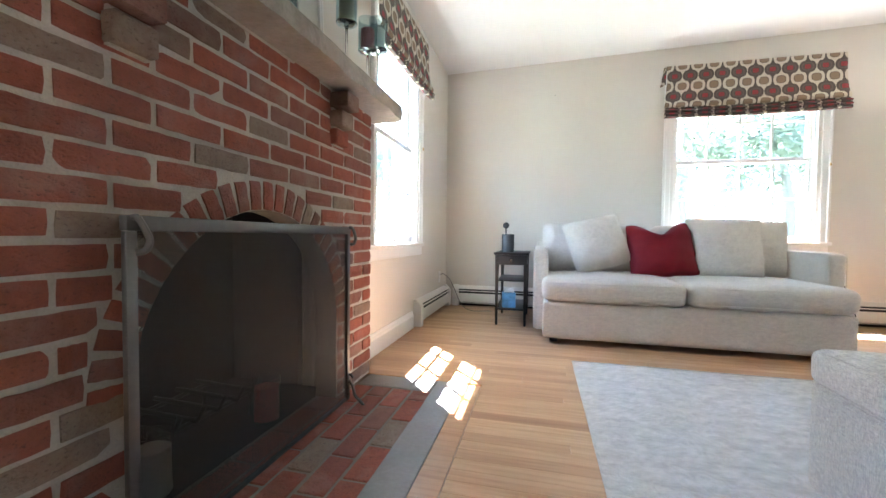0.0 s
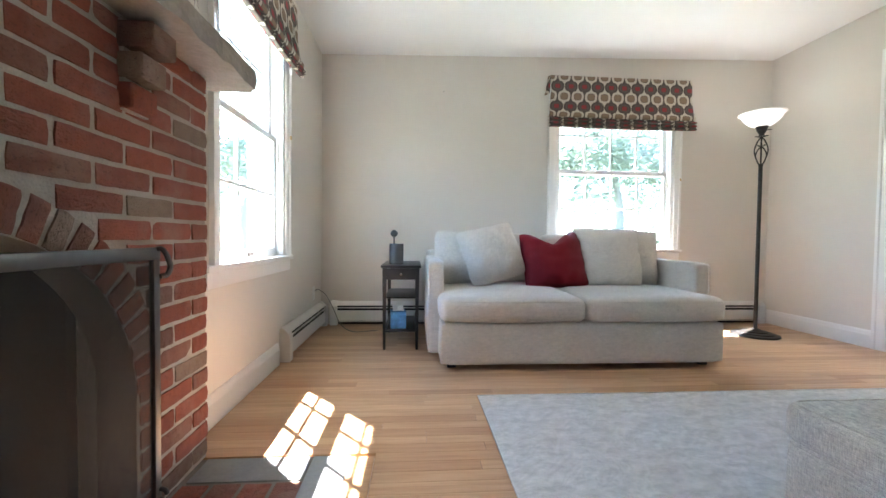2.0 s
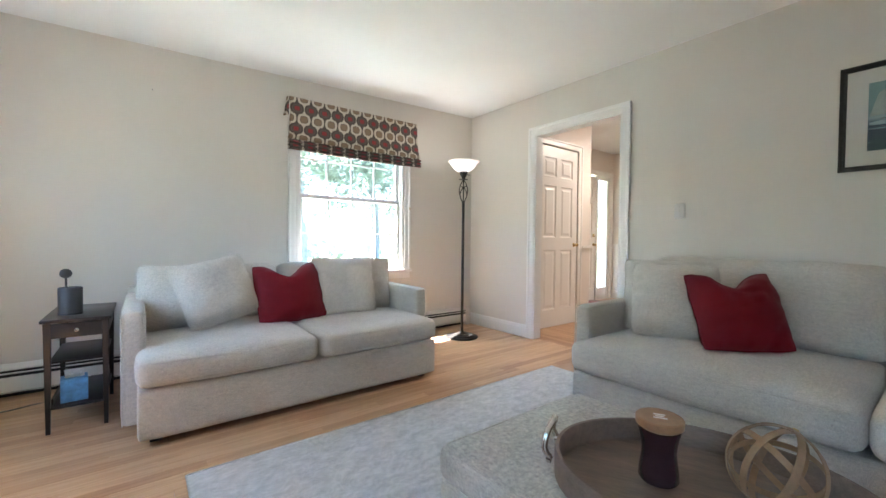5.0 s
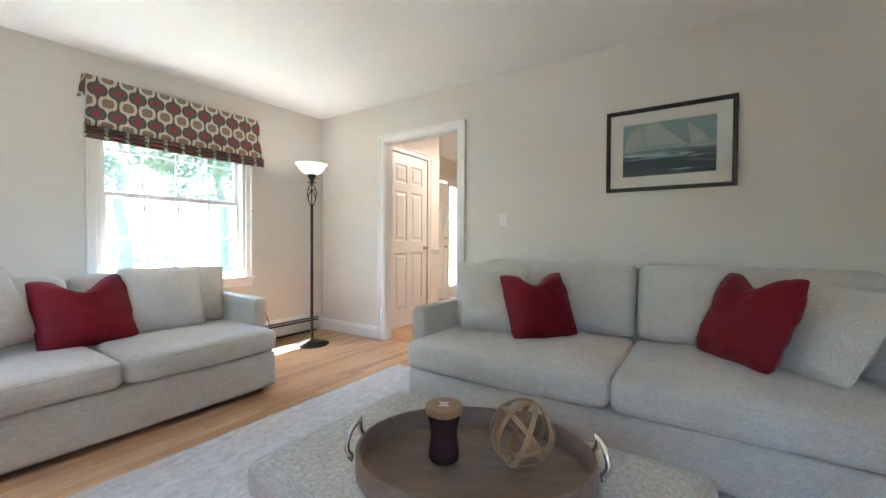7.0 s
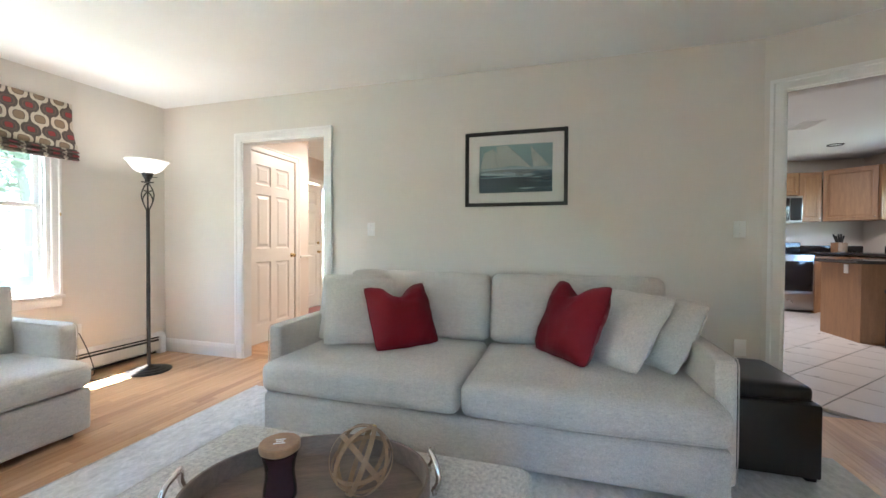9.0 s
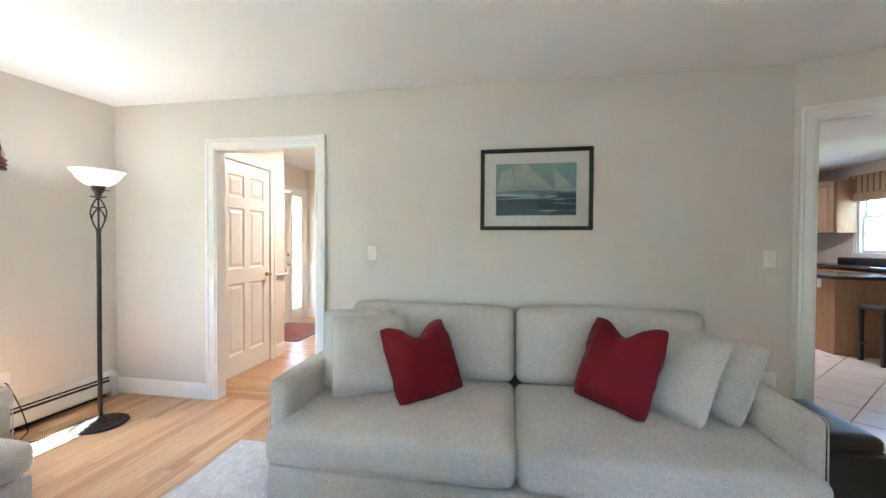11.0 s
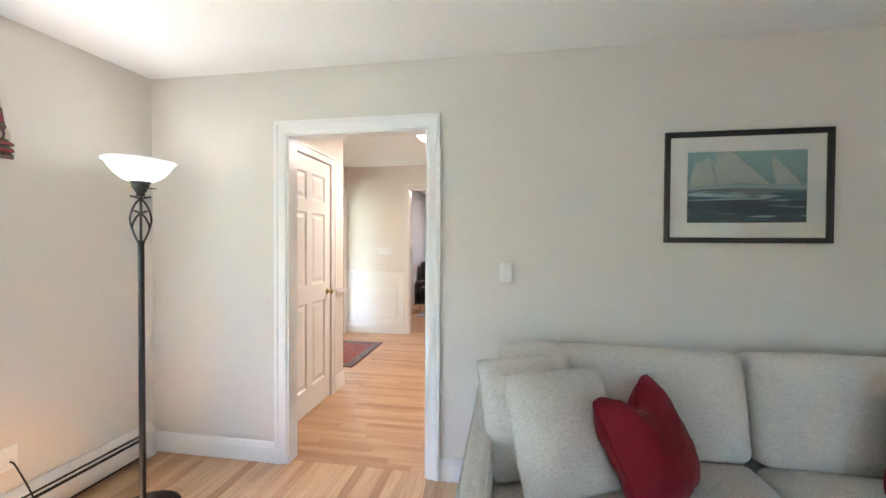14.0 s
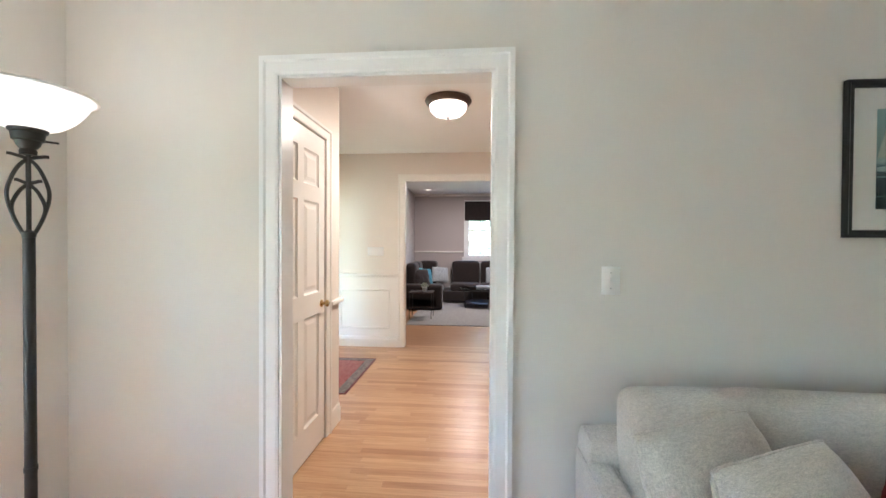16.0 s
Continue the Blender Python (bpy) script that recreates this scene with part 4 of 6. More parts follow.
# fire screen
scr = thing("fire_screen", "dark steel fire screen with fine woven mesh", "fire screen", pose(-0.885, 0, 0))
y0, y1, zt, zb = 0.655, 1.69, 0.85, 0.03
part("top_bar", boxes(((-0.012, y0, zt - 0.034), (0.010, y1, zt)), r=0.003), IRON, scr)
for y in (y0, y1 - 0.026):
    part("upright", boxes(((-0.008, y, zb), (0.008, y + 0.026, zt - 0.0345)), r=0.003), IRON, scr)
part("bottom_bar", boxes(((-0.006, y0 + 0.0265, zb), (0.006, y1 - 0.0265, zb + 0.016)), r=0.003), LAMPIRON, scr)
bm = bmesh.new()
bm.faces.new([bm.verts.new(p) for p in ((0, y0 + 0.02, zb + 0.01), (0, y1 - 0.02, zb + 0.01), (0, y1 - 0.02, zt - 0.02), (0, y0 + 0.02, zt - 0.02))])
part("mesh_panel", bm, WIRE, scr, "fine woven wire mesh", smooth=False)
for y, s in ((y0 + 0.014, 1), (y1 - 0.012, 1)):
    hk = bent([(0.004, y, zt - 0.006), (0.018, y + 0.002 * s, zt - 0.004), (0.028, y + 0.004 * s, zt - 0.016), (0.030, y + 0.014 * s, zt - 0.036), (0.030, y + 0.022 * s, zt - 0.056), (0.026, y + 0.014 * s, zt - 0.078), (0.016, y, zt - 0.082)], 6)
    part("handle", tube(hk, 0.0075, 8), IRON, scr, "forged steel ring handle")
    ft = bent([(-0.008, y, zb + 0.075), (0.018, y, zb + 0.085), (0.03, y + 0.005, zb + 0.05), (0.035, y + 0.01, zb + 0.02), (0.06, y + 0.02, zb - 0.012), (0.078, y + 0.028, zb - 0.036), (0.10, y + 0.034, zb - 0.037)], 6)
    part("foot", tube(ft, 0.0075, 8), IRON, scr, "curled steel foot")
    part("scroll", tube([(0.012 + 0.015 * math.cos(a / 3), y + 0.004, zb + 0.105 + 0.015 * math.sin(a / 3)) for a in range(16)], 0.006, 8), IRON, scr)

# on the mantel: three glass candle holders and a framed picture
for (x, y, cz), wax, nm in (((-0.945, 1.775, 1.84), GREENWAX, "sage green"), ((-0.93, 1.985, 1.80), REDWAX, "red"), ((-0.90, 2.06, 1.835), WHITEWAX, "white")):
    ch = thing("candle_holder", f"tall clear glass candle holder with a {nm} pillar candle", "candle holder", pose(x, y, 1.575), "glass candle holders")
    k = cz - 1.575
    part("stem", spin([(0, 0), (0.05, 0.0), (0.05, 0.005), (0.012, 0.012), (0.006, 0.03), (0.006, k - 0.02), (0.014, k - 0.008), (0.05, k), (0.052, k + 0.004), (0, k + 0.006)], 24), CLEAR, ch)
    cup = part("cup", spin([(0.049, k + 0.005), (0.051, k + 0.006), (0.051, k + 0.17), (0.048, k + 0.17), (0.047, k + 0.008)], 28), PANE, ch)
    cup.visible_shadow = False
    part("candle", spin([(0, k + 0.007), (0.036, k + 0.007), (0.036, k + 0.115), (0.03, k + 0.12), (0, k + 0.118)], 24), wax, ch)
    part("wick", tube([(0, 0, k + 0.116), (0.002, 0, k + 0.132)], 0.0012, 5), CORD, ch)


def framed(name, w, h, bar, mat_w, m, label, fmat, depth=0.022):
    """A glazed picture in its own x-z plane, facing -y, its middle at the origin."""
    f = thing(name, label, "picture", m)
    bm = bmesh.new()
    prof = [(0, 0), (0, depth), (bar * 0.3, depth), (bar * 0.55, depth * 0.72), (bar * 0.9, depth * 0.8), (bar, depth * 0.45), (bar, 0)]
    cs = [(-w / 2, -h / 2, 1, 1), (-w / 2, h / 2, 1, -1), (w / 2, h / 2, -1, -1), (w / 2, -h / 2, -1, 1)]
    rings = [[bm.verts.new((x + sx * d, -t, z + sz * d)) for d, t in prof] for x, z, sx, sz in cs]
    for a, b in zip(rings, rings[1:] + rings[:1]):
        for i in range(len(prof)):
            bm.faces.new((a[i], a[(i + 1) % len(prof)], b[(i + 1) % len(prof)], b[i]))
    part("frame", bm, fmat, f, smooth=False)
    a, b = w / 2 - bar + 0.002, h / 2 - bar + 0.002
    c, d = w / 2 - bar - mat_w, h / 2 - bar - mat_w * 0.93
    part("mat", boxes(((-a, -0.008, -b), (-c, -0.004, b)), ((c, -0.008, -b), (a, -0.004, b)), ((-c, -0.008, d), (c, -0.004, b)), ((-c, -0.008, -b), (c, -0.004, -d))), MAT, f, smooth=False)
    pr = part("print", boxes(((-c - 0.003, -0.004, -d - 0.003), (c + 0.003, -0.001, d + 0.003))), SEA, f, "seascape print with racing yachts", smooth=False)
    g = part("glazing", boxes(((-a, -0.0125, -b), (a, -0.0105, b))), PICGLASS, f, smooth=False)
    g.visible_shadow = False
    return f, pr, c, d


def flat(parent, name, pts, y, material):
    bm = bmesh.new()
    a = [bm.verts.new((x, y, z)) for x, z in pts]
    b = [bm.verts.new((x, y + 0.0006, z)) for x, z in pts]
    bm.faces.new(a), bm.faces.new(b)
    for i in range(len(a)):
        bm.faces.new((a[i], a[(i + 1) % len(a)], b[(i + 1) % len(a)], b[i]))
    return part(name, bm, material, parent, smooth=False)


f, pr, c, d = framed("framed_picture", 0.897, 0.668, 0.033, 0.095, pose(EX - 0.004, 0.463, 1.952, 0, 0, -90), "black framed sailing print with a wide white mat", FRAMEBLACK)
for mat_, pts in ((SAIL, [(-0.62, 0.86), (-0.16, 0.10), (-0.50, 0.06), (-0.98, 0.02), (-0.86, 0.70)]), (SAIL, [(-0.22, 0.98), (0.44, 0.02), (0.20, 0.08), (-0.10, 0.12), (-0.46, 0.10), (-0.52, 0.96)]), (SAILDARK, [(-0.62, 0.86), (-0.60, 0.86), (-0.44, 0.02), (-0.48, 0.02)]), (SAILDARK, [(-0.20, 0.95), (-0.18, 0.96), (0.46, 0.0), (0.30, 0.05), (0.16, 0.22)]), (SAIL, [(0.42, 0.90), (0.92, 0.06), (0.50, 0.06), (0.44, 0.5)]), (SAILDARK, [(0.42, 0.90), (0.44, 0.90), (0.70, 0.25), (0.94, 0.05), (0.66, 0.22)]),
                  (SAILDARK, [(-0.84, -0.06), (-0.2, -0.02), (0.62, -0.06), (0.40, -0.20), (0.16, -0.30), (-0.3, -0.2), (-0.8, -0.16)]), (FOAM, [(-0.98, -0.16), (-0.7, -0.10), (-0.1, -0.14), (0.1, -0.28), (-0.2, -0.30), (-0.98, -0.24)]), (FOAM, [(0.16, -0.26), (0.4, -0.22), (0.6, -0.27), (0.3, -0.32)])):
    flat(pr, "ink", [(x * c, z * d) for x, z in pts], -0.0052 + 0.0 - 0.0004 * random.Random(len(pts) + int(pts[0][0] * 97)).randint(0, 3), mat_)
f, pr, c, d = framed("framed_picture", 1.0, 0.70, 0.022, 0.16, pose(WX + 0.03, 1.215, 1.94, -2, 0, 90), "white framed print leaning above the mantel", WHITEP)

# ---- rug, sofas, ottoman ----
bm = bmesh.new()
nx, ny = 70, 100
x0, x1, y0, y1 = 0.215, 3.05, -1.5, 2.666
vs = {}
for i in range(nx + 1):
    for j in range(ny + 1):
        x, y = x0 + (x1 - x0) * i / nx, y0 + (y1 - y0) * j / ny
        e = i in (0, nx) or j in (0, ny)
        n = noise.noise(Vector((x * 3, y * 3, 0)))
        vs[i, j] = bm.verts.new((x + 0.004 * n, y + 0.004 * n, 0.004 if e else 0.0125 + 0.0012 * n))
for i in range(nx):
    for j in range(ny):
        bm.faces.new((vs[i, j], vs[i + 1, j], vs[i + 1, j + 1], vs[i, j + 1]))
rugob = solid("area_rug", bm, RUG, "pale grey area rug with a faint worn pattern", "rug", "")
bm = boxes(((x0, y1 - 0.002, 0.0005), (x1, y1 + 0.006, 0.008)), ((x0 - 0.006, y0, 0.0005), (x0 + 0.002, y1, 0.008)), r=0.002)
part("binding", bm, RUG, rugob)


def couch(name, label, length, m, seat_z=0.49, front=0.0, depth=1.42, arm_z=0.72, arm_in=0.25, back_z=0.80, ncush=2, back_top=1.0, lean=13, low=0.327):
    """A two-cushion couch in its own frame: x along it from the left end (as seen from the front), y from its front edge to the wall."""
    s = thing(name, label, "sofa", m)
    a = 0.115
    part("base", soft_box((length - 0.15, arm_in + 0.02, low - 0.042), 0.03, (0, 0.004, 0), 10, 0.002, 1, m=pose(length / 2, arm_in / 2 + 0.01, 0.040)), LINEN, s)
    part("rear_base", boxes(((0.10, arm_in, 0.05), (length - 0.10, depth - 0.05, low - 0.007)), r=0.015), LINEN, s)
    for k, x in enumerate((a / 2, length - a / 2)):
        arm = part("arm", soft_box((a, depth - arm_in - 0.02, arm_z - 0.045), 0.035, (0.006, 0.0, 0.006), 12, 0.002, 2 + k, m=pose(x, (depth + arm_in) / 2, 0.045)), LINEN, s)
        for e in (-1, 1):
            xe = x + e * (a / 2 - 0.006)
            part("piping", tube([(xe, arm_in + 0.012, 0.06), (xe, arm_in + 0.008, arm_z * 0.5), (xe, arm_in + 0.012, arm_z - 0.03), (xe, arm_in + 0.035, arm_z - 0.006), (xe, depth - 0.06, arm_z - 0.006)], 0.0035, 5), LINEN, arm)
    part("back_frame", soft_box((length - 0.02, 0.20, back_z - 0.05), 0.05, (0, 0, 0.005), 10, 0.002, 5, m=pose(length / 2, depth - 0.11, 0.05)), LINEN, s)
    w = (length - 0.13) / ncush
    for i in range(ncush):
        xc = 0.065 + w * (i + 0.5)
        cu = part("seat_cushion", soft_box((w - 0.006, depth - 0.33, 0.492 - low), 0.058, (0.004, 0.012, 0.022), 18, 0.006, 11 + i, m=pose(xc, (depth - 0.33) / 2 - 0.022, low)), LINEN, s)
        hw = w / 2 - 0.012
        for zz in (low + 0.025, 0.468):
            part("piping", tube([(xc - hw, 0.25, zz), (xc - hw + 0.004, 0.03, zz), (xc - hw + 0.04, -0.012, zz), (xc, -0.027, zz), (xc + hw - 0.04, -0.012, zz), (xc + hw - 0.004, 0.03, zz), (xc + hw, 0.25, zz)], 0.0032, 5), LINEN, cu)
    bw = (length - 2 * a) / ncush
    for i in range(ncush):
        xc = a + bw * (i + 0.5)
        h = back_top - 0.485
        bc = part("back_cushion", soft_box((bw - 0.012, 0.22, h), 0.07, (0.0, 0.03, 0.008), 16, 0.012, 31 + i, m=pose(xc, depth - 0.34, 0.485) @ pose(0, 0, 0, -lean)), LINEN, s)
        part("piping", tube([(xc + u * (bw / 2 - 0.02), depth - 0.30 + math.sin(radians(lean)) * h - 0.095, 0.485 + h * math.cos(radians(lean)) - 0.030 + 0.012 * math.cos(u * 1.4)) for u in (-1, -0.5, 0, 0.5, 1)], 0.0035, 5), LINEN, bc)
    for x in (0.14, length - 0.14):
        for y in (arm_in + 0.06, depth - 0.12):
            part("leg", boxes(((x - 0.03, y - 0.03, 0.0), (x + 0.03, y + 0.03, 0.055)), r=0.004), ESPRESSO, s)
    for x in (0.16, length - 0.16):
        part("leg", boxes(((x - 0.03, 0.09, 0.0), (x + 0.03, 0.15, 0.04)), r=0.004), ESPRESSO, s)
    return s


couch("loveseat", "pale grey linen loveseat with two seat cushions, before the window", 2.13, pose(-0.05, 3.065, 0), arm_in=0.24, depth=1.38, back_top=0.93, back_z=0.78)
couch("sofa", "pale grey linen sofa with two deep seat cushions, on the rug", 2.82, pose(2.30, 2.035, 0.006, 0, 0, -90), arm_in=0.13, depth=1.36, arm_z=0.705, back_top=1.035, back_z=0.80, low=0.298)

GP = "plain grey linen throw pillow on the "
g1, g2 = "loveseat pillows", "sofa pillows"
put_pillow("throw_pillow", GP + "loveseat, against its arm", LINEN2, (0.54, 0.48, 0.16), (0.27, 3.80, 0.485), 4, 16, 3, seed=1, group=g1)
put_pillow("throw_pillow", GP + "loveseat, tilted", LINEN2, (0.51, 0.49, 0.21), (0.56, 3.64, 0.545), 8, 22, -14, seed=2, group=g1)
put_pillow("red_pillow", "crimson satin throw pillow pinched at the top, on the loveseat", RED, (0.53, 0.49, 0.24), (1.02, 3.62, 0.49), -3, 22, -4, dent=0.11, seed=3, group=g1)
put_pillow("throw_pillow", GP + "loveseat, before the window", LINEN2, (0.57, 0.51, 0.22), (1.47, 3.66, 0.49), -2, 14, 1, seed=4, group=g1)
put_pillow("throw_pillow", GP + "loveseat, in the corner", LINEN2, (0.42, 0.49, 0.15), (1.77, 3.80, 0.495), -6, 12, 2, seed=5, group=g1)
put_pillow("throw_pillow", GP + "sofa, in the corner", LINEN2, (0.54, 0.56, 0.21), (2.965, 1.665, 0.52), -65, 27, 0, seed=6, group=g2)
put_pillow("throw_pillow", GP + "sofa, against another pillow", LINEN2, (0.54, 0.54, 0.23), (2.825, 1.535, 0.518), -63, 27, 1, seed=7, group=g2)
put_pillow("red_pillow", "crimson satin throw pillow pinched at the top, on the sofa", RED, (0.52, 0.51, 0.26), (2.857, 1.139, 0.512), -43, 29, -2, dent=0.115, seed=8, group=g2)
put_pillow("red_pillow", "crimson satin throw pillow leaning sideways on the sofa", RED, (0.51, 0.54, 0.26), (2.864, 0.088, 0.525), -141, 24, 0, dent=0.10, seed=9, group=g2)
put_pillow("throw_pillow", GP + "sofa, slumped sideways", LINEN2, (0.54, 0.56, 0.22), (2.87, -0.18, 0.515), -142, 38, 0, seed=10, group=g2)
put_pillow("throw_pillow", GP + "sofa, slumped onto the arm", LINEN2, (0.47, 0.49, 0.21), (2.93, -0.45, 0.515), -147, 33, 1, seed=12, group=g2)

ott = thing("ottoman", "square oatmeal woven ottoman on the rug", "ottoman", pose(1.207, 0.825, 0.0125))
part("body", soft_box((0.775, 1.275, 0.345), 0.03, (0.006, 0.006, 0), 12, 0.002, 3, m=pose(0, 0, 0.02)), CHUNKY, ott)
part("top_cushion", soft_box((0.785, 1.285, 0.115), 0.035, (0.004, 0.004, 0.006), 16, 0.003, 4, m=pose(0, 0, 0.352)), CHUNKY, ott)
rect = lambda a, b, z: [(a * sx, b * sy, z) for sx, sy in ((-1, -0.96), (-1, 0.96), (-0.94, 1), (0.94, 1), (1, 0.96), (1, -0.96), (0.94, -1), (-0.94, -1))]
part("piping", tube(rect(0.386, 0.636, 0.362), 0.005, 6, closed=True), CHUNKY, ott)
part("piping", tube(rect(0.378, 0.628, 0.458), 0.004, 6, closed=True), CHUNKY, ott)
for x in (-0.32, 0.32):
    for y in (-0.57, 0.57):
        part("leg", boxes(((x - 0.03, y - 0.03, 0.0), (x + 0.03, y + 0.03, 0.03)), r=0.003), ESPRESSO, ott)

TZ = 0.488
tray = thing("serving_tray", "oval grey-brown wooden tray with metal handles, on the ottoman", "tray", pose(1.178, 0.818, TZ, 0, 0, -64.5))
A, B = 0.365, 0.285
part("base", spin([(0, 0.0), (0.97, 0.0), (0.985, 0.004), (0.985, 0.012), (0, 0.012)], 72, sx=A, sy=B), TRAYWOOD, tray)
part("wall", spin([(0.985, 0.001), (1.0, 0.006), (1.0, 0.074), (0.99, 0.080), (0.968, 0.080), (0.958, 0.074), (0.956, 0.0115), (0.985, 0.001)], 72, sx=A, sy=B), TRAYWOOD, tray)
for s in (-1, 1):
    x = s * (A + 0.004)
    hd = part("handle", tube(bent([(x, -0.062, 0.045), (x + s * 0.016, -0.062, 0.075), (x + s * 0.010, -0.045, 0.118), (x, 0, 0.132), (x + s * 0.010, 0.045, 0.118), (x + s * 0.016, 0.062, 0.075), (x, 0.062, 0.045)], 6), 0.009, 10), CHROME, tray, "brushed nickel handle")
    for y in (-0.062, 0.062):
        part("rivet", spin([(0, 0.014), (0.011, 0.012), (0.013, 0.004), (0.013, 0)], 14, pose(x - s * 0.002, y * 0.97, 0.045, 0, 90 * s)), CHROME, hd)

cd = thing("candle", "plum wax candle in an hourglass jar with a wooden lid", "candle", pose(1.17, 0.92, TZ + 0.0125, 0, 0, -60))
part("jar", spin([(0, 0), (0.046, 0.0), (0.050, 0.006), (0.049, 0.03), (0.044, 0.065), (0.043, 0.085), (0.047, 0.115), (0.052, 0.135), (0.052, 0.142), (0, 0.142)], 36), PLUM, cd)
lid = part("lid", spin([(0, 0.1425), (0.047, 0.1425), (0.058, 0.150), (0.060, 0.153), (0.060, 0.170), (0.057, 0.173), (0, 0.173)], 40), LIDWOOD, cd, "flat turned wooden lid")
for y, w in ((0.012, 0.03), (0.0, 0.022), (-0.012, 0.034)):
    part("white_mark", boxes(((-w / 2, y - 0.003, 0.1731), (w / 2, y + 0.003, 0.1737))), WHITEP, lid, smooth=False)

ball = thing("band_sphere", "openwork sphere of tan bent wood bands", "ornament", pose(1.265, 0.692, TZ + 0.0125 + 0.1045, 22, 12, 20))
for i, (ax, ay, az) in enumerate(((90, 0, 8), (90, 0, 52), (90, 0, 98), (90, 0, 140), (28, 14, 10), (-38, 12, 60))):
    bm = bmesh.new()
    r, w, n = 0.104 - 0.0021 * i, 0.0078, 48
    rg = [[bm.verts.new((k * math.cos(2 * math.pi * j / n), k * math.sin(2 * math.pi * j / n), z)) for k, z in ((r, -w), (r, w), (r - 0.002, w), (r - 0.002, -w))] for j in range(n)]
    for j in range(n):
        for q in range(4):
            bm.faces.new((rg[j][q], rg[j][(q + 1) % 4], rg[(j + 1) % n][(q + 1) % 4], rg[(j + 1) % n][q]))
    part("band", bm, BALLWOOD, ball, m=pose(0, 0, 0, ax, ay, az))
for s in (-1, 1):
    part("rivet", spin([(0, 0.004), (0.006, 0.003), (0.008, 0)], 12, pose(0, 0, s * 0.1045, 0 if s > 0 else 180)), BRASS, ball)

# ---- side table with speaker and tissues ----
tab = thing("side_table", "narrow espresso wood side table with one drawer", "side table", pose(-0.256, 3.592, 0))
part("tabletop", boxes(((-0.158, -0.01, 0.648), (0.158, 0.62, 0.668)), r=0.005), ESPRESSO, tab)
part("apron", boxes(((-0.138, 0.012, 0.548), (-0.118, 0.59, 0.647)), ((0.118, 0.012, 0.548), (0.138, 0.59, 0.647)), ((-0.118, 0.572, 0.548), (0.118, 0.59, 0.647))), ESPRESSO, tab)
dr = part("drawer", boxes(((-0.112, 0.004, 0.556), (0.112, 0.02, 0.642)), r=0.003), ESPRESSO, tab)
part("knob", spin([(0, 0.022), (0.011, 0.020), (0.013, 0.013), (0.006, 0.007), (0.007, 0)], 16, pose(0, 0.004, 0.60, 90)), CHROME, dr, "round nickel knob")
for x in (-0.128, 0.128):
    for y in (0.02, 0.585):
        bm = bmesh.new()
        box(bm, (x - 0.017, y - 0.017, 0.0), (x + 0.017, y + 0.017, 0.647), 0.002, 1)
        for v in bm.verts:
            if v.co.z < 0.05:
                v.co.x, v.co.y = x + (v.co.x - x) * 0.6, y + (v.co.y - y) * 0.6
        part("leg", bm, ESPRESSO, tab)
part("shelf", boxes(((-0.13, 0.01, 0.14), (0.13, 0.595, 0.155)), r=0.002), ESPRESSO, tab)
part("shelf", boxes(((-0.13, 0.05, 0.40), (0.13, 0.595, 0.412)), r=0.002), ESPRESSO, tab)
for y in (0.06,):
    part("rail", boxes(((-0.12, y, 0.155), (-0.11, y + 0.5, 0.19)), ((0.11, y, 0.155), (0.12, y + 0.5, 0.19))), ESPRESSO, tab)
spk = thing("smart_speaker", "charcoal cylinder speaker on the side table", "speaker", pose(-0.301, 3.772, 0.668))
part("body", spin([(0, 0), (0.054, 0), (0.058, 0.004), (0.058, 0.162), (0.055, 0.168), (0.050, 0.168), (0.048, 0.162), (0, 0.162)], 32, sy=0.85), CHARCOAL, spk)
part("base_ring", spin([(0.0, 0.0005), (0.0592, 0.0005), (0.0592, 0.010), (0.055, 0.012)], 32, sy=0.85), BLACK, spk)
part("stem", tube([(-0.02, 0.01, 0.16), (-0.021, 0.01, 0.225)], 0.006, 8), CHARCOAL, spk)
part("ball_head", spin([(0.03 * math.sin(math.pi * i / 12) if 0 < i < 12 else 0, 0.252 - 0.03 * math.cos(math.pi * i / 12)) for i in range(13)], 20, pose(-0.021, 0.01, 0)), CHARCOAL, spk, "round black ball head")
tb = thing("tissue_box", "blue cube tissue box on the table's lower shelf", "tissue box", pose(-0.281, 3.712, 0.155, 0, 0, 6))
part("carton", boxes(((-0.062, -0.06, 0), (0.062, 0.06, 0.135)), r=0.003), BLUEBOX, tb)
bm, _ = pillow(0.09, 0.06, 0.03, 10, seed=4)
part("tissue", bm, TISSUE, tb, m=pose(0, 0, 0.125))
cord = solid("power_cord", tube(bent([(WX + 0.015, 4.22, 0.385), (WX + 0.05, 4.24, 0.39), (-0.98, 4.27, 0.33), (-0.92, 4.30, 0.20), (-0.84, 4.25, 0.06), (-0.72, 4.18, 0.009), (-0.55, 4.22, 0.006), (-0.42, 4.30, 0.006), (-0.38, 4.32, 0.2)], 8), 0.0045, 6), GREYCORD, "grey power cord from the wall to the side table", "cord", "")

# ---- floor lamp ----
lampo = thing("floor_lamp", "dark iron torchiere floor lamp with a lit opal glass bowl", "floor lamp", pose(3.072, 3.982, 0))
part("foot", spin([(0, 0), (0.188, 0), (0.194, 0.006), (0.189, 0.015), (0.165, 0.022), (0.15, 0.022), (0.146, 0.030), (0.10, 0.037), (0.096, 0.045), (0.05, 0.052), (0.024, 0.068), (0.0, 0.068)], 40), LAMPIRON, lampo)
part("pole", spin([(0.0165, 0.03), (0.0165, 0.80), (0.0185, 0.80), (0.0185, 0.815), (0.0165, 0.815), (0.0165, 1.594), (0.0185, 1.596), (0.0185, 1.612), (0.007, 1.62), (0.007, 1.90), (0, 1.90)], 14), LAMPIRON, lampo)
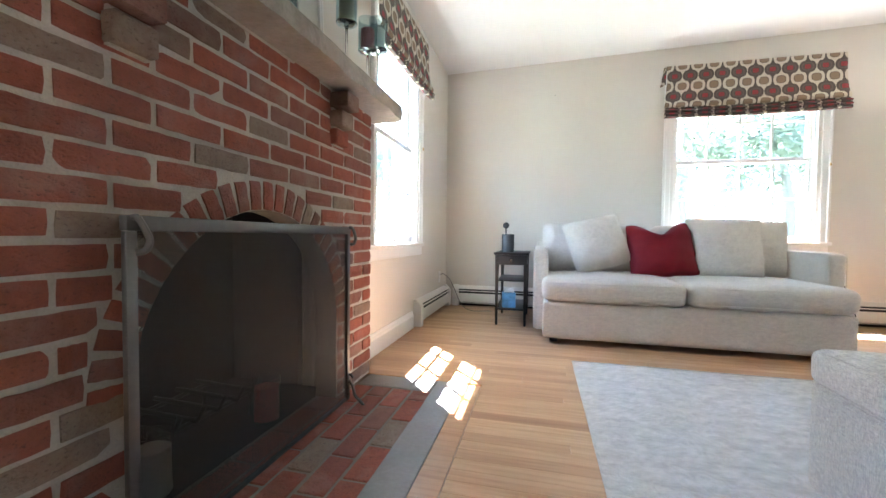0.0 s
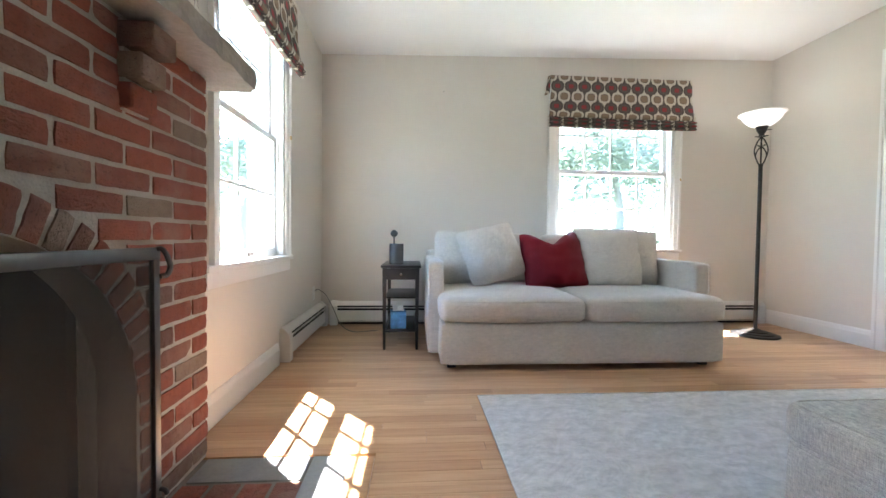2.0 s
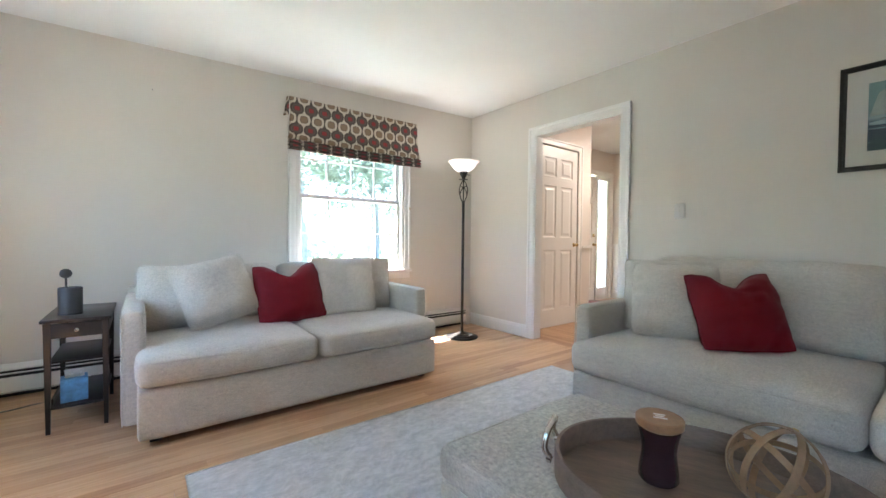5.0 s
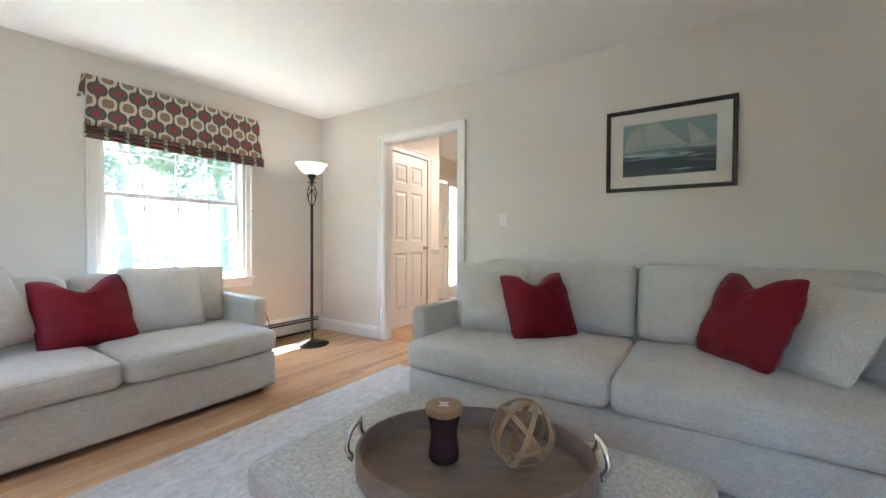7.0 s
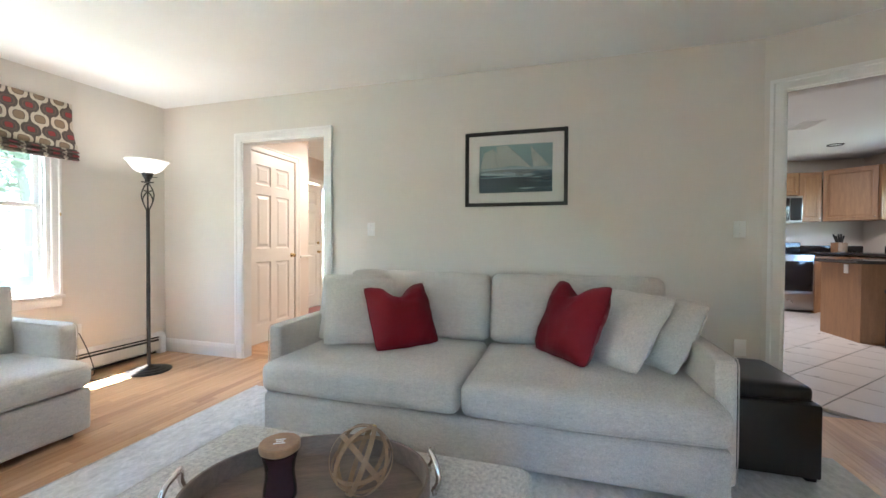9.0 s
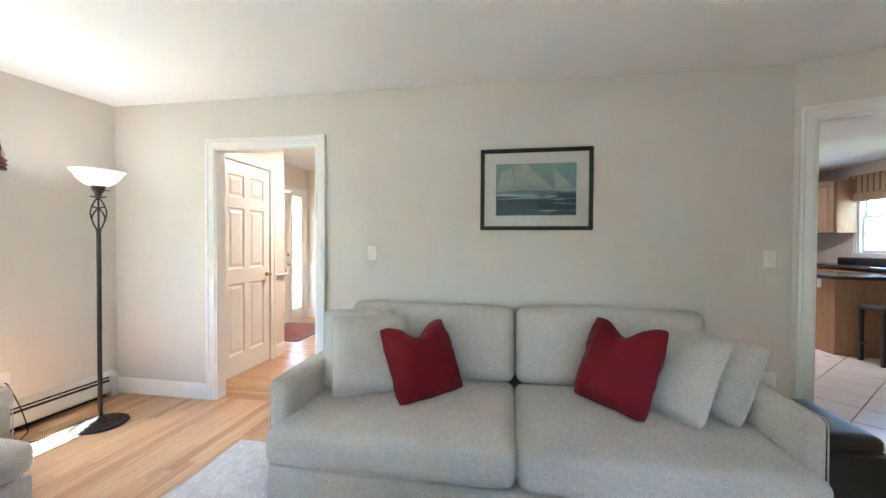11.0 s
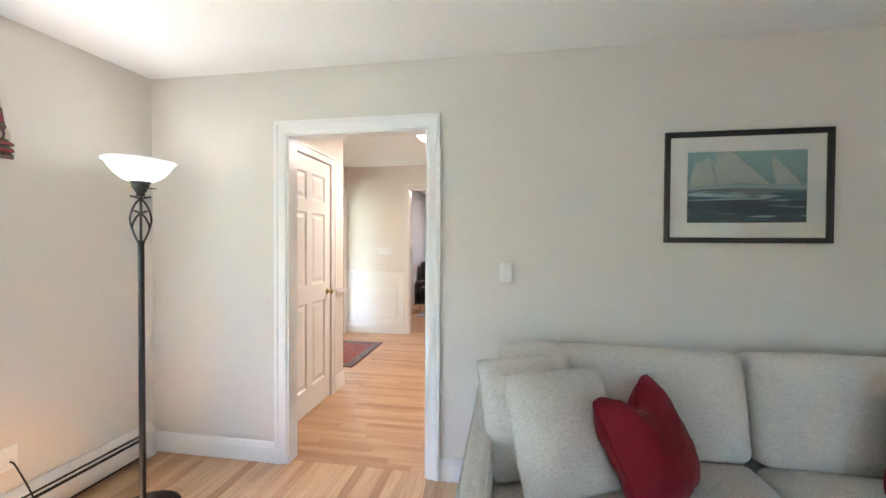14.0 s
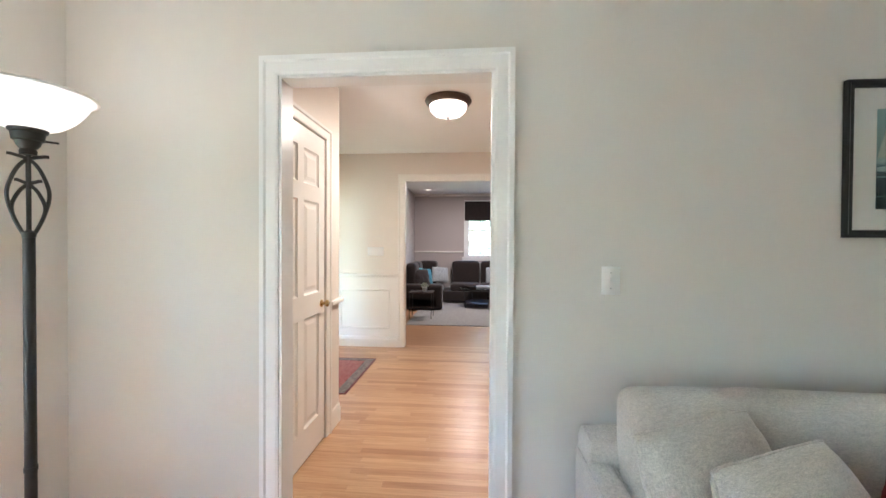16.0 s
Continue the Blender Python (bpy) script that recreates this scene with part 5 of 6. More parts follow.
for i in range(2):
    a = i * math.pi + 2.44
    cx, cy = math.cos(a), math.sin(a)
    for k, w in ((1.0, 0.050), (0.66, 0.040)):
        top = 1.605 + 0.25 * k
        part("cage_bar", tube(bent([(0.012 * cx, 0.012 * cy, 1.604), (w * 0.72 * cx, w * 0.72 * cy, 1.602 + 0.065 * k), (w * cx, w * cy, 1.602 + 0.14 * k), (w * 0.66 * cx, w * 0.66 * cy, 1.602 + 0.21 * k), (0.006 * cx, 0.006 * cy, top), (-0.034 * k * cx, -0.034 * k * cy, top + 0.016), (-0.05 * k * cx, -0.05 * k * cy, top + 0.018)], 6), 0.0058, 6), LAMPIRON, lampo)
part("socket_cup", spin([(0, 1.872), (0.022, 1.874), (0.023, 1.886), (0.020, 1.892), (0.030, 1.905), (0.034, 1.918), (0.041, 1.922), (0.044, 1.946), (0.050, 1.950), (0.052, 1.963), (0.0, 1.963)], 24), LAMPIRON, lampo)
part("switch_stem", tube([(0.04 * math.cos(-0.7), 0.04 * math.sin(-0.7), 1.925), (0.075 * math.cos(-0.7), 0.075 * math.sin(-0.7), 1.925)], 0.004, 6), LAMPIRON, lampo)
bowl = bent([(0.045, 0, 1.957), (0.080, 0, 1.969), (0.118, 0, 1.998), (0.148, 0, 2.036), (0.164, 0, 2.066), (0.179, 0, 2.077)], 3)
part("shade", spin([(p.x, p.z) for p in bowl] + [(p.x - 0.002, p.z + 0.006) for p in reversed(bowl)], 48), OPAL, lampo, "lit frosted glass bowl")
part("shade_rim", tube([(0.180 * math.cos(a * math.pi / 24), 0.180 * math.sin(a * math.pi / 24), 2.080) for a in range(48)], 0.0055, 6, closed=True), OPALRIM, lampo)
solid("lamp_cord", tube(bent([(2.80, NY - 0.012, 0.40), (2.80, NY - 0.05, 0.38), (2.84, NY - 0.10, 0.2), (2.86, NY - 0.14, 0.02), (2.78, 4.33, 0.006), (2.70, 4.25, 0.006), (2.75, 4.16, 0.006), (2.84, 4.16, 0.006), (2.86, 4.09, 0.006), (2.90, 4.05, 0.008)], 8), 0.0045, 6), CORD, "black lamp cord across the floor", "cord", "")

# ---- black storage ottoman ----
bo = thing("storage_ottoman", "black-brown leather storage cube with a padded lid", "ottoman", pose(2.70, -1.265, 0))
part("body", boxes(((0.0, 0.0, 0.03), (0.60, 0.52, 0.43)), r=0.012), LEATHER, bo)
part("lid", soft_box((0.55, 0.47, 0.085), 0.03, (0, 0, 0.012), 10, m=pose(0.30, 0.26, 0.432)), LEATHER, bo)
part("piping", tube([(0.035, 0.035, 0.441), (0.565, 0.035, 0.441), (0.565, 0.485, 0.441), (0.035, 0.485, 0.441)], 0.005, 6, closed=True), LEATHER, bo)
for x in (0.04, 0.56):
    for y in (0.04, 0.48):
        part("foot", boxes(((x - 0.025, y - 0.025, 0), (x + 0.025, y + 0.025, 0.03)), r=0.003), BLACK, bo)

# ---- hall ----
HX, HC = 7.755, 2.95
solid("floor", boxes(((3.8055, -0.2, -0.14), (7.90, 4.86, -0.014))), HALLPLANKS, "oak strip floor of the hall, boards laid crosswise")
solid("ceiling", boxes(((3.805, -0.2, HC), (7.90, 4.9, HC + 0.1))), CEIL, "flat white hall ceiling", smooth=False)
solid("wall_closet", wall_box(wall_box(bmesh.new(), "y", 3.69, 0.1, 3.79, 5.27, -0.02, HC, [(4.075, 4.95, -0.02, 2.415)]), "x", 5.16, 0.11, 3.79, 4.72, -0.02, HC), HALLPAINT, "cream painted closet wall in the hall")
solid("wall_closet_back", boxes(((3.806, 4.72, -0.02), (5.155, 4.82, HC))), HALLPAINT, "plain cream closet back wall")
solid("wall_hall_back", boxes(((3.79, -0.3, -0.02), (7.9, -0.2, HC))), HALLPAINT, "plain cream hall wall")
bm = wall_box(bmesh.new(), "y", 4.72, 0.15, 5.16, 7.9, -0.02, HC, [(6.10, 7.62, -0.02, 2.46)])
solid("wall_front", bm, HALLPAINT, "cream front wall of the hall")
bm = wall_box(bmesh.new(), "x", HX, 0.13, -0.2, 4.72, -0.02, HC + 0.05, [(1.9, 3.565, -0.02, 2.54)])
solid("wall_den", bm, HALLPAINT, "cream hall wall with wainscot and a cased opening")
casing("trim", 1.665, 2.54, pose(HX, 3.565, 0, 0, 0, -90), material=DOORWHITE)
jamb_lining("trim", 1.665, 2.54, 0.135, pose(HX, 3.565, 0, 0, 0, -90), DOORWHITE)
solid("wainscot", boxes(((HX - 0.006, 3.655, 0.16), (HX - 0.001, 4.72, 1.10))), DOORWHITE, "white wainscot panel below a chair rail", smooth=False)
solid("trim", boxes(((HX - 0.035, 3.655, 1.10), (HX - 0.001, 4.72, 1.115)), ((HX - 0.022, 3.655, 1.07), (HX - 0.0065, 4.72, 1.0995)), r=0.004), DOORWHITE, "white moulded chair rail")
bm = bmesh.new()
for lo, hi in (((3.78, 0.28), (3.80, 0.88)), ((4.53, 0.28), (4.55, 0.88)), ((3.80, 0.28), (4.53, 0.30)), ((3.80, 0.86), (4.53, 0.88))):
    box(bm, (HX - 0.018, lo[0], lo[1]), (HX - 0.0065, hi[0], hi[1]), 0.003, 1)
solid("trim", bm, DOORWHITE, "white picture-frame moulding on the wainscot")
baseboard("baseboard", (HX - 0.006, 3.655), (HX - 0.006, 4.72), (-1, 0), 0.16, DOORWHITE)
baseboard("baseboard", (5.06, 3.69), (5.27, 3.69), (0, -1), 0.16, DOORWHITE)
bm = boxes(((5.04, 3.655, 1.06), (5.31, 3.689, 1.095)), r=0.006)
solid("trim", bm, DOORWHITE, "white chair rail end on the closet wall")


def panel_door(name, w, h, m, label, swing=1):
    """A six-panel door in its own x-z plane, facing -y, hinged at x = 0."""
    d = thing(name, label, "door", m, kind="structure")
    t, st, mid = 0.035, 0.115, 0.10
    cols = [(st, w / 2 - mid / 2), (w / 2 + mid / 2, w - st)]
    rows = [(0.235, 0.43 * h), (0.50 * h, 0.785 * h), (0.835 * h, 0.94 * h)]
    bm = boxes(((0, 0, 0.004), (st, t, h)), ((w - st, 0, 0.004), (w, t, h)), ((cols[0][1], 0, 0.004), (cols[1][0], t, h)))
    zs_ = [0.004] + [q for r in rows for q in r] + [h]
    for a, b in cols:
        for k in range(0, len(zs_), 2):
            box(bm, (a, 0, zs_[k]), (b, t, zs_[k + 1]))
    part("slab", bm, DOORWHITE, d, smooth=False)
    for a, b in cols:
        for c, e in rows:
            bm = bmesh.new()
            o = [(a, c), (b, c), (b, e), (a, e)]
            lay_ = []
            for ins, y in ((0.0, 0.003), (0.014, 0.013), (0.030, 0.013), (0.058, 0.004)):
                sx = [(a + ins, c + ins), (b - ins, c + ins), (b - ins, e - ins), (a + ins, e - ins)]
                lay_.append([bm.verts.new((x, y, z)) for x, z in sx])
            for p, q in zip(lay_, lay_[1:]):
                for i in range(4):
                    bm.faces.new((p[i], p[(i + 1) % 4], q[(i + 1) % 4], q[i]))
            bm.faces.new(lay_[-1])
            part("panel", bm, DOORWHITE, d, smooth=False)
    return d


def knob(parent, x, z):
    k = part("door_handle", spin([(0, 0.062), (0.018, 0.060), (0.027, 0.050), (0.026, 0.038), (0.012, 0.028), (0.010, 0.012), (0.028, 0.008), (0.030, 0)], 20, pose(x, 0, z, 90)), BRASS, parent, "round brass door knob")
    return k


cl = panel_door("door_1", 0.85, 2.40, pose(4.088, 3.692, 0.005), "closed off-white six-panel closet door with a brass knob")
knob(cl, 0.79, 1.10)
for z in (0.38, 1.28, 2.17):
    part("hinge", spin([(0.009, 0), (0.009, 0.10), (0.0, 0.10)], 10, pose(-0.006, -0.006, z)), BRASS, cl, "brass hinge")
casing("trim", 0.875, 2.415, pose(4.075, 3.69, 0), material=DOORWHITE)
fd = panel_door("door_2", 1.02, 2.42, pose(6.12, 4.735, 0.005), "closed off-white six-panel front door")
knob(fd, 0.955, 1.09)
part("deadbolt", spin([(0, 0.02), (0.028, 0.018), (0.03, 0)], 18, pose(0.955, 0, 1.27, 90)), BRASS, fd, "brass deadbolt")
sl = thing("window_3", "tall narrow sidelight window beside the front door", "window", kind="structure")
part("window_frame", boxes(((7.145, 4.72, 0), (7.215, 4.80, 2.46)), ((7.535, 4.72, 0), (7.62, 4.80, 2.46)), ((7.215, 4.72, 0), (7.535, 4.80, 0.24)), ((7.215, 4.72, 2.38), (7.535, 4.80, 2.46)), r=0.004), DOORWHITE, sl)
p = part("pane", boxes(((7.215, 4.755, 0.24), (7.535, 4.760, 2.38))), PANE, sl, smooth=False)
p.visible_shadow = False
casing("trim", 1.52, 2.46, pose(6.10, 4.72, 0), material=DOORWHITE)
sw = thing("wall_plate", "white triple switch plate above the wainscot", "light switch", pose(HX, 4.0, 1.46, 0, 0, -90), "switches")
part("cover", boxes(((-0.125, -0.006, -0.066), (0.125, -0.0005, 0.066)), r=0.003), WHITEP, sw)
for x in (-0.07, 0, 0.07):
    part("toggle", boxes(((x - 0.006, -0.018, -0.004), (x + 0.006, -0.006, 0.014)), r=0.002), WHITEP, sw)
rr = thing("runner_rug", "red oriental entry rug with a grey-blue border, on the hall floor", "rug", pose(6.483, 4.242, 0.0))
part("rug_field", boxes(((-0.52, -0.30, 0.001), (0.50, 0.45, 0.012)), r=0.004), REDRUG, rr)
part("border", boxes(((-0.62, -0.40, 0.001), (0.60, -0.3005, 0.011)), ((-0.62, 0.4505, 0.001), (0.60, 0.54, 0.011)), ((-0.62, -0.3, 0.001), (-0.5205, 0.45, 0.011)), ((0.5005, -0.3, 0.001), (0.60, 0.45, 0.011)), r=0.003), RUGEDGE, rr)
part("binding", boxes(((-0.645, -0.425, 0.001), (0.625, -0.4005, 0.010)), ((-0.645, 0.5405, 0.001), (0.625, 0.565, 0.010)), ((-0.645, -0.4, 0.001), (-0.6205, 0.54, 0.010)), ((0.6005, -0.4, 0.001), (0.625, 0.54, 0.010)), r=0.003), RUGBIND, rr, "dark red bound edge")
hl = thing("ceiling_light", "bronze flush ceiling light with a lit glass dome", "ceiling light", pose(5.60, 2.745, HC))
part("pan", spin([(0, 0), (0.215, 0.0), (0.222, -0.02), (0.205, -0.045), (0.185, -0.058), (0.17, -0.058), (0, -0.05)], 40), BRONZE, hl)
part("dome", spin([(0.178, -0.055), (0.170, -0.10), (0.13, -0.14), (0.07, -0.163), (0.0, -0.17)], 40), HALLOPAL, hl, "lit frosted glass dome")
part("finial", spin([(0, -0.190), (0.010, -0.186), (0.012, -0.176), (0.018, -0.170), (0, -0.166)], 14), BRONZE, hl)

# ---- den beyond the hall ----
DX = 13.2
solid("floor", boxes(((7.90, -1.0, -0.14), (DX + 0.1, 5.0, -0.002))), HALLPLANKS, "oak strip floor of the den")
solid("ceiling", boxes(((7.90, -1.0, 3.02), (DX + 0.1, 5.0, 3.1))), CEIL, "flat white den ceiling", smooth=False)
solid("wall_den_far", wall_box(bmesh.new(), "x", DX, 0.15, -1.0, 5.0, -0.02, 3.1, [(1.5, 2.74, 1.2, 2.76)]), DENPAINT, "mauve grey den wall with a window")
solid("wall_den_left", boxes(((7.9, 4.25, -0.02), (DX, 4.4, 3.1))), DENPAINT, "mauve grey den wall")
solid("wall_den_right", boxes(((7.9, -1.15, -0.02), (DX, -1.0, 3.1))), DENPAINT, "mauve grey den wall")
solid("wall_den_hall_side", wall_box(bmesh.new(), "x", 7.892, 0.02, -1.0, 4.25, -0.02, 3.1, [(1.9, 3.565, -0.02, 2.54)]), DENPAINT, "mauve grey den wall")
solid("trim", boxes(((DX - 0.03, -1.0, 1.33), (DX - 0.001, 1.42, 1.37)), ((DX - 0.03, 2.83, 1.33), (DX - 0.001, 4.25, 1.37)), ((DX - 0.06, -1.0, 2.95), (DX - 0.001, 4.25, 3.02)), r=0.006), DOORWHITE, "white chair rail and crown moulding in the den")
window("window_4", 1.24, 1.56, 0.78, 3, pose(DX, 2.74, 1.2, 0, 0, -90), "white double-hung window in the den")
ds = thing("roman_shade", "dark brown fabric shade, half lowered, in the den", "roman shade", pose(DX, 2.80, 0, 0, 0, -90))
part("fabric", boxes(((0, -0.07, 2.27), (1.36, -0.045, 2.80)), ((0, -0.085, 2.25), (1.36, -0.045, 2.33)), r=0.006), DARKCOUCH, ds)
dl = thing("recessed_light", "small lit recessed downlight in the den ceiling", "ceiling light", pose(12.3, 3.75, 3.02))
part("trim_ring", spin([(0.07, 0), (0.10, 0), (0.10, -0.008), (0.07, -0.004)], 24), TRIM, dl)
part("lens", spin([(0, -0.003), (0.07, -0.003), (0.07, 0.0)], 24), HALLOPAL, dl, "lit frosted lens")
solid("den_rug", boxes(((9.38, -0.2, -0.001), (12.6, 3.82, 0.012)), r=0.004), DENRUG, "pale grey rug in the den", "rug", "")
sec = thing("sectional_sofa", "dark brown corner sectional sofa in the den", "sofa")
part("arm", soft_box((0.26, 0.98, 0.60), 0.06, n=8, m=pose(11.13, 3.74, 0.02)), DARKCOUCH, sec)
part("base", boxes(((11.0, 3.36, 0.05), (13.15, 4.2, 0.33)), ((12.2, 1.0, 0.05), (13.15, 3.36, 0.33)), r=0.03), DARKCOUCH, sec)
for x, y, w, d in ((11.58, 3.62, 0.62, 0.58), (12.22, 3.62, 0.62, 0.58), (12.55, 2.75, 0.66, 0.78), (12.55, 1.95, 0.66, 0.78)):
    part("seat_cushion", soft_box((w, d, 0.18), 0.05, (0, 0, 0.02), 8, m=pose(x, y, 0.33)), DARKCOUCH, sec)
for x, y, w, d in ((11.58, 4.04, 0.62, 0.26), (12.22, 4.04, 0.62, 0.26), (12.98, 2.75, 0.28, 0.78), (12.98, 1.95, 0.28, 0.78), (12.9, 3.8, 0.5, 0.5)):
    part("back_cushion", soft_box((w, d, 0.62), 0.08, (0, 0, 0.02), 8, m=pose(x, y, 0.47)), DARKCOUCH, sec)
for nm, lb, mat_, pl, yaw, roll in (("den_pillow", "dark striped pillow on the den sofa", DARKCOUCH, (11.42, 3.74, 0.52), -40, 0), ("den_pillow", "teal pillow on the den sofa", TEAL, (11.85, 3.74, 0.52), -40, 8), ("den_pillow", "pale striped pillow on the den sofa", GREYSTRIPE, (12.62, 3.44, 0.52), -62, 6), ("den_pillow", "pale striped pillow by the den window", GREYSTRIPE, (12.62, 1.95, 0.52), -90, 0)):
    put_pillow(nm, lb, mat_, (0.48, 0.44, 0.15), pl, yaw, 18, roll, seed=int(pl[0] * 10), group="den pillows")
ct = thing("coffee_table", "round glass coffee table on a dark iron frame", "coffee table", pose(11.7, 2.35, 0.012))
part("tabletop", spin([(0, 0.475), (0.50, 0.475), (0.51, 0.482), (0.50, 0.49), (0, 0.49)], 40), CLEAR, ct)
part("rim", tube([(0.49 * math.cos(a * math.pi / 20), 0.49 * math.sin(a * math.pi / 20), 0.462) for a in range(40)], 0.014, 6, closed=True), LAMPIRON, ct)
for a in (0.5, 2.07, 3.64, 5.21):
    part("leg", tube([(0.46 * math.cos(a), 0.46 * math.sin(a), 0.46), (0.42 * math.cos(a), 0.42 * math.sin(a), 0.0)], 0.012, 6), LAMPIRON, ct)
part("shelf", spin([(0, 0.12), (0.40, 0.12), (0.40, 0.13), (0, 0.13)], 32), LAMPIRON, ct)
solid("tray_of_books", boxes(((11.5, 2.1, 0.503), (11.75, 2.45, 0.545)), r=0.005), GREYSTRIPE, "pale book lying on the glass table", "book", "")
et = thing("end_table", "small dark end table with slim legs in the den", "side table", pose(10.15, 3.62, 0.012))
part("tabletop", boxes(((-0.22, -0.25, 0.53), (0.22, 0.25, 0.555)), r=0.004), ESPRESSO, et)
for x in (-0.2, 0.2):
    for y in (-0.23, 0.23):
        part("leg", boxes(((x - 0.008, y - 0.008, 0), (x + 0.008, y + 0.008, 0.53))), LAMPIRON, et)
pt = thing("potted_plant", "small green plant in a pot on the end table", "plant", pose(10.12, 3.55, 0.567))
part("pot", spin([(0, 0), (0.04, 0), (0.055, 0.09), (0.048, 0.09), (0, 0.08)], 16), GREYSTRIPE, pt)
bm = bmesh.new()
rp = random.Random(3)
for i in range(60):
    a, e, r = rp.uniform(0, 6.28), rp.uniform(0.2, 1.4), rp.uniform(0.04, 0.1)
    c0 = Vector((r * math.cos(a) * math.cos(e), r * math.sin(a) * math.cos(e), 0.09 + r * math.sin(e)))
    s0 = Vector((rp.uniform(-1, 1), rp.uniform(-1, 1), rp.uniform(-0.5, 0.5))) * 0.018
    s1 = c0.normalized() * 0.028
    bm.faces.new([bm.verts.new(c0 - s0), bm.verts.new(c0 + s1 * 0.6), bm.verts.new(c0 + s0), bm.verts.new(c0 - s1)])
part("leaves", bm, LEAF, pt, smooth=False)

# ---- kitchen beyond the angled opening ----
KX, KC = 9.9, 3.0
solid("floor", boxes(((2.3, -5.75, -0.16), (KX, -0.31, -0.03))), GROUT, "grey grouted kitchen floor")
solid("ceiling", boxes(((2.3, -5.75, KC), (KX, -0.31, KC + 0.1))), CEIL, "flat white kitchen ceiling", smooth=False)
solid("wall_kitchen_far", boxes(((KX, -5.75, -0.03), (KX + 0.12, -0.2, KC))), HALLPAINT, "cream kitchen wall")
solid("wall_kitchen_back", wall_box(bmesh.new(), "y", -5.87, 0.15, 2.3, KX, -0.03, KC, [(7.30, 8.90, 1.36, 2.70)]), HALLPAINT, "cream kitchen wall with a window")
solid("wall_kitchen_near", boxes(((2.2, -5.75, -0.03), (2.3, -3.9, KC))), HALLPAINT, "cream kitchen wall")
solid("wall_kitchen_hall", boxes(((3.80, -0.42, -0.03), (KX, -0.31, KC))), HALLPAINT, "cream kitchen wall")
win = window("window_5", 1.6, 1.34, 0.66, 2, pose(8.90, -5.72, 1.36, 0, 0, 180), "white kitchen window over the sink")


def cabinet(name, w, d, h, m, label, doors=1, knobs=True):
    c = thing(name, label, "cabinet", m, "honey oak cabinets")
    part("body", boxes(((0, 0.02, 0), (w, d, h)), r=0.003), OAKCAB, c)
    dw = w / doors
    for i in range(doors):
        a, b = i * dw + 0.008, (i + 1) * dw - 0.008
        bm = bmesh.new()
        rings = []
        for ins, y in ((0, 0.0195), (0, 0.0), (0.06, 0.0), (0.065, 0.010), (0.08, 0.010), (0.10, 0.002)):
            rings.append([bm.verts.new((x, y, z)) for x, z in ((a + ins, 0.01 + ins), (b - ins, 0.01 + ins), (b - ins, h - 0.01 - ins), (a + ins, h - 0.01 - ins))])
        for p, q in zip(rings, rings[1:]):
            for k in range(4):
                bm.faces.new((p[k], p[(k + 1) % 4], q[(k + 1) % 4], q[k]))
        bm.faces.new(rings[-1])
        dd = part("door", bm, OAKCAB, c, smooth=False)
        part("knob", spin([(0, 0.02), (0.01, 0.018), (0.006, 0.008), (0.008, 0)], 12, pose(b - 0.03, 0, 0.06 if h < 1.2 else h / 2, 90)), CHROME, dd)
    return c


CF = 9.35
KR = lambda y, z: pose(CF, y, z, 0, 0, -90)
rg = thing("range", "stainless steel range with black oven glass", "stove", KR(-3.86, -0.03))
part("body", boxes(((0, 0, 0.05), (0.80, 0.55, 1.12)), r=0.006), STEEL, rg)
part("oven_door", boxes(((0.03, -0.03, 0.42), (0.77, -0.001, 1.0)), r=0.008), OVEN, rg)
part("drawer", boxes(((0.03, -0.025, 0.08), (0.77, -0.001, 0.36)), r=0.008), STEEL, rg)
part("oven_handle", tube([(0.08, -0.07, 0.40), (0.72, -0.07, 0.40)], 0.014, 8), STEEL, rg)
part("backguard", boxes(((0, 0.45, 1.12), (0.80, 0.53, 1.36)), r=0.01), OVEN, rg)
mw = thing("microwave", "stainless over-range microwave with a black door", "microwave", KR(-3.70, 1.72))
part("body", boxes(((0, 0.08, 0), (0.80, 0.5, 0.52)), r=0.006), STEEL, mw)
part("door", boxes(((0.02, 0.06, 0.04), (0.58, 0.079, 0.48)), r=0.004), OVEN, mw)
part("control_panel", boxes(((0.60, 0.06, 0.04), (0.78, 0.079, 0.48)), r=0.004), BLACK, mw)
cabinet("wall_cabinet", 0.80, 0.40, 0.44, KR(-3.66, 2.26) @ pose(0, 0.14, 0), "honey oak cabinet over the microwave", 2)
cabinet("wall_cabinet", 0.37, 0.40, 0.96, KR(-4.465, 1.74) @ pose(0, 0.14, 0), "tall honey oak wall cabinet with raised panel")
cabinet("wall_cabinet", 0.75, 0.40, 0.98, pose(9.49, -4.84, 1.74, 0, 0, -135), "angled corner oak wall cabinet")
cabinet("wall_cabinet", 0.36, 0.33, 0.98, pose(9.26, -5.385, 1.74, 0, 0, 180), "narrow honey oak wall cabinet beside the kitchen window")
rs = thing("roman_shade", "tan and brown striped Roman shade over the kitchen window", "roman shade", pose(9.06, -5.66, 2.30, 0, 0, 180))
part("fabric", boxes(((0, 0, 0.10), (1.92, 0.03, 0.50)), r=0.004), SHADETAN, rs)
for i in range(3):
    part("fold", boxes(((-0.02 - 0.01 * i, -0.03 - 0.012 * i, 0.10 - 0.045 * i), (1.94 + 0.01 * i, 0.03, 0.16 - 0.045 * i)), r=0.012), SHADETAN, rs)
for i in range(16):
    part("stripe", boxes(((0.04 + 0.12 * i, -0.004, 0.165), (0.075 + 0.12 * i, 0.001, 0.498))), SHADEBROWN, rs)
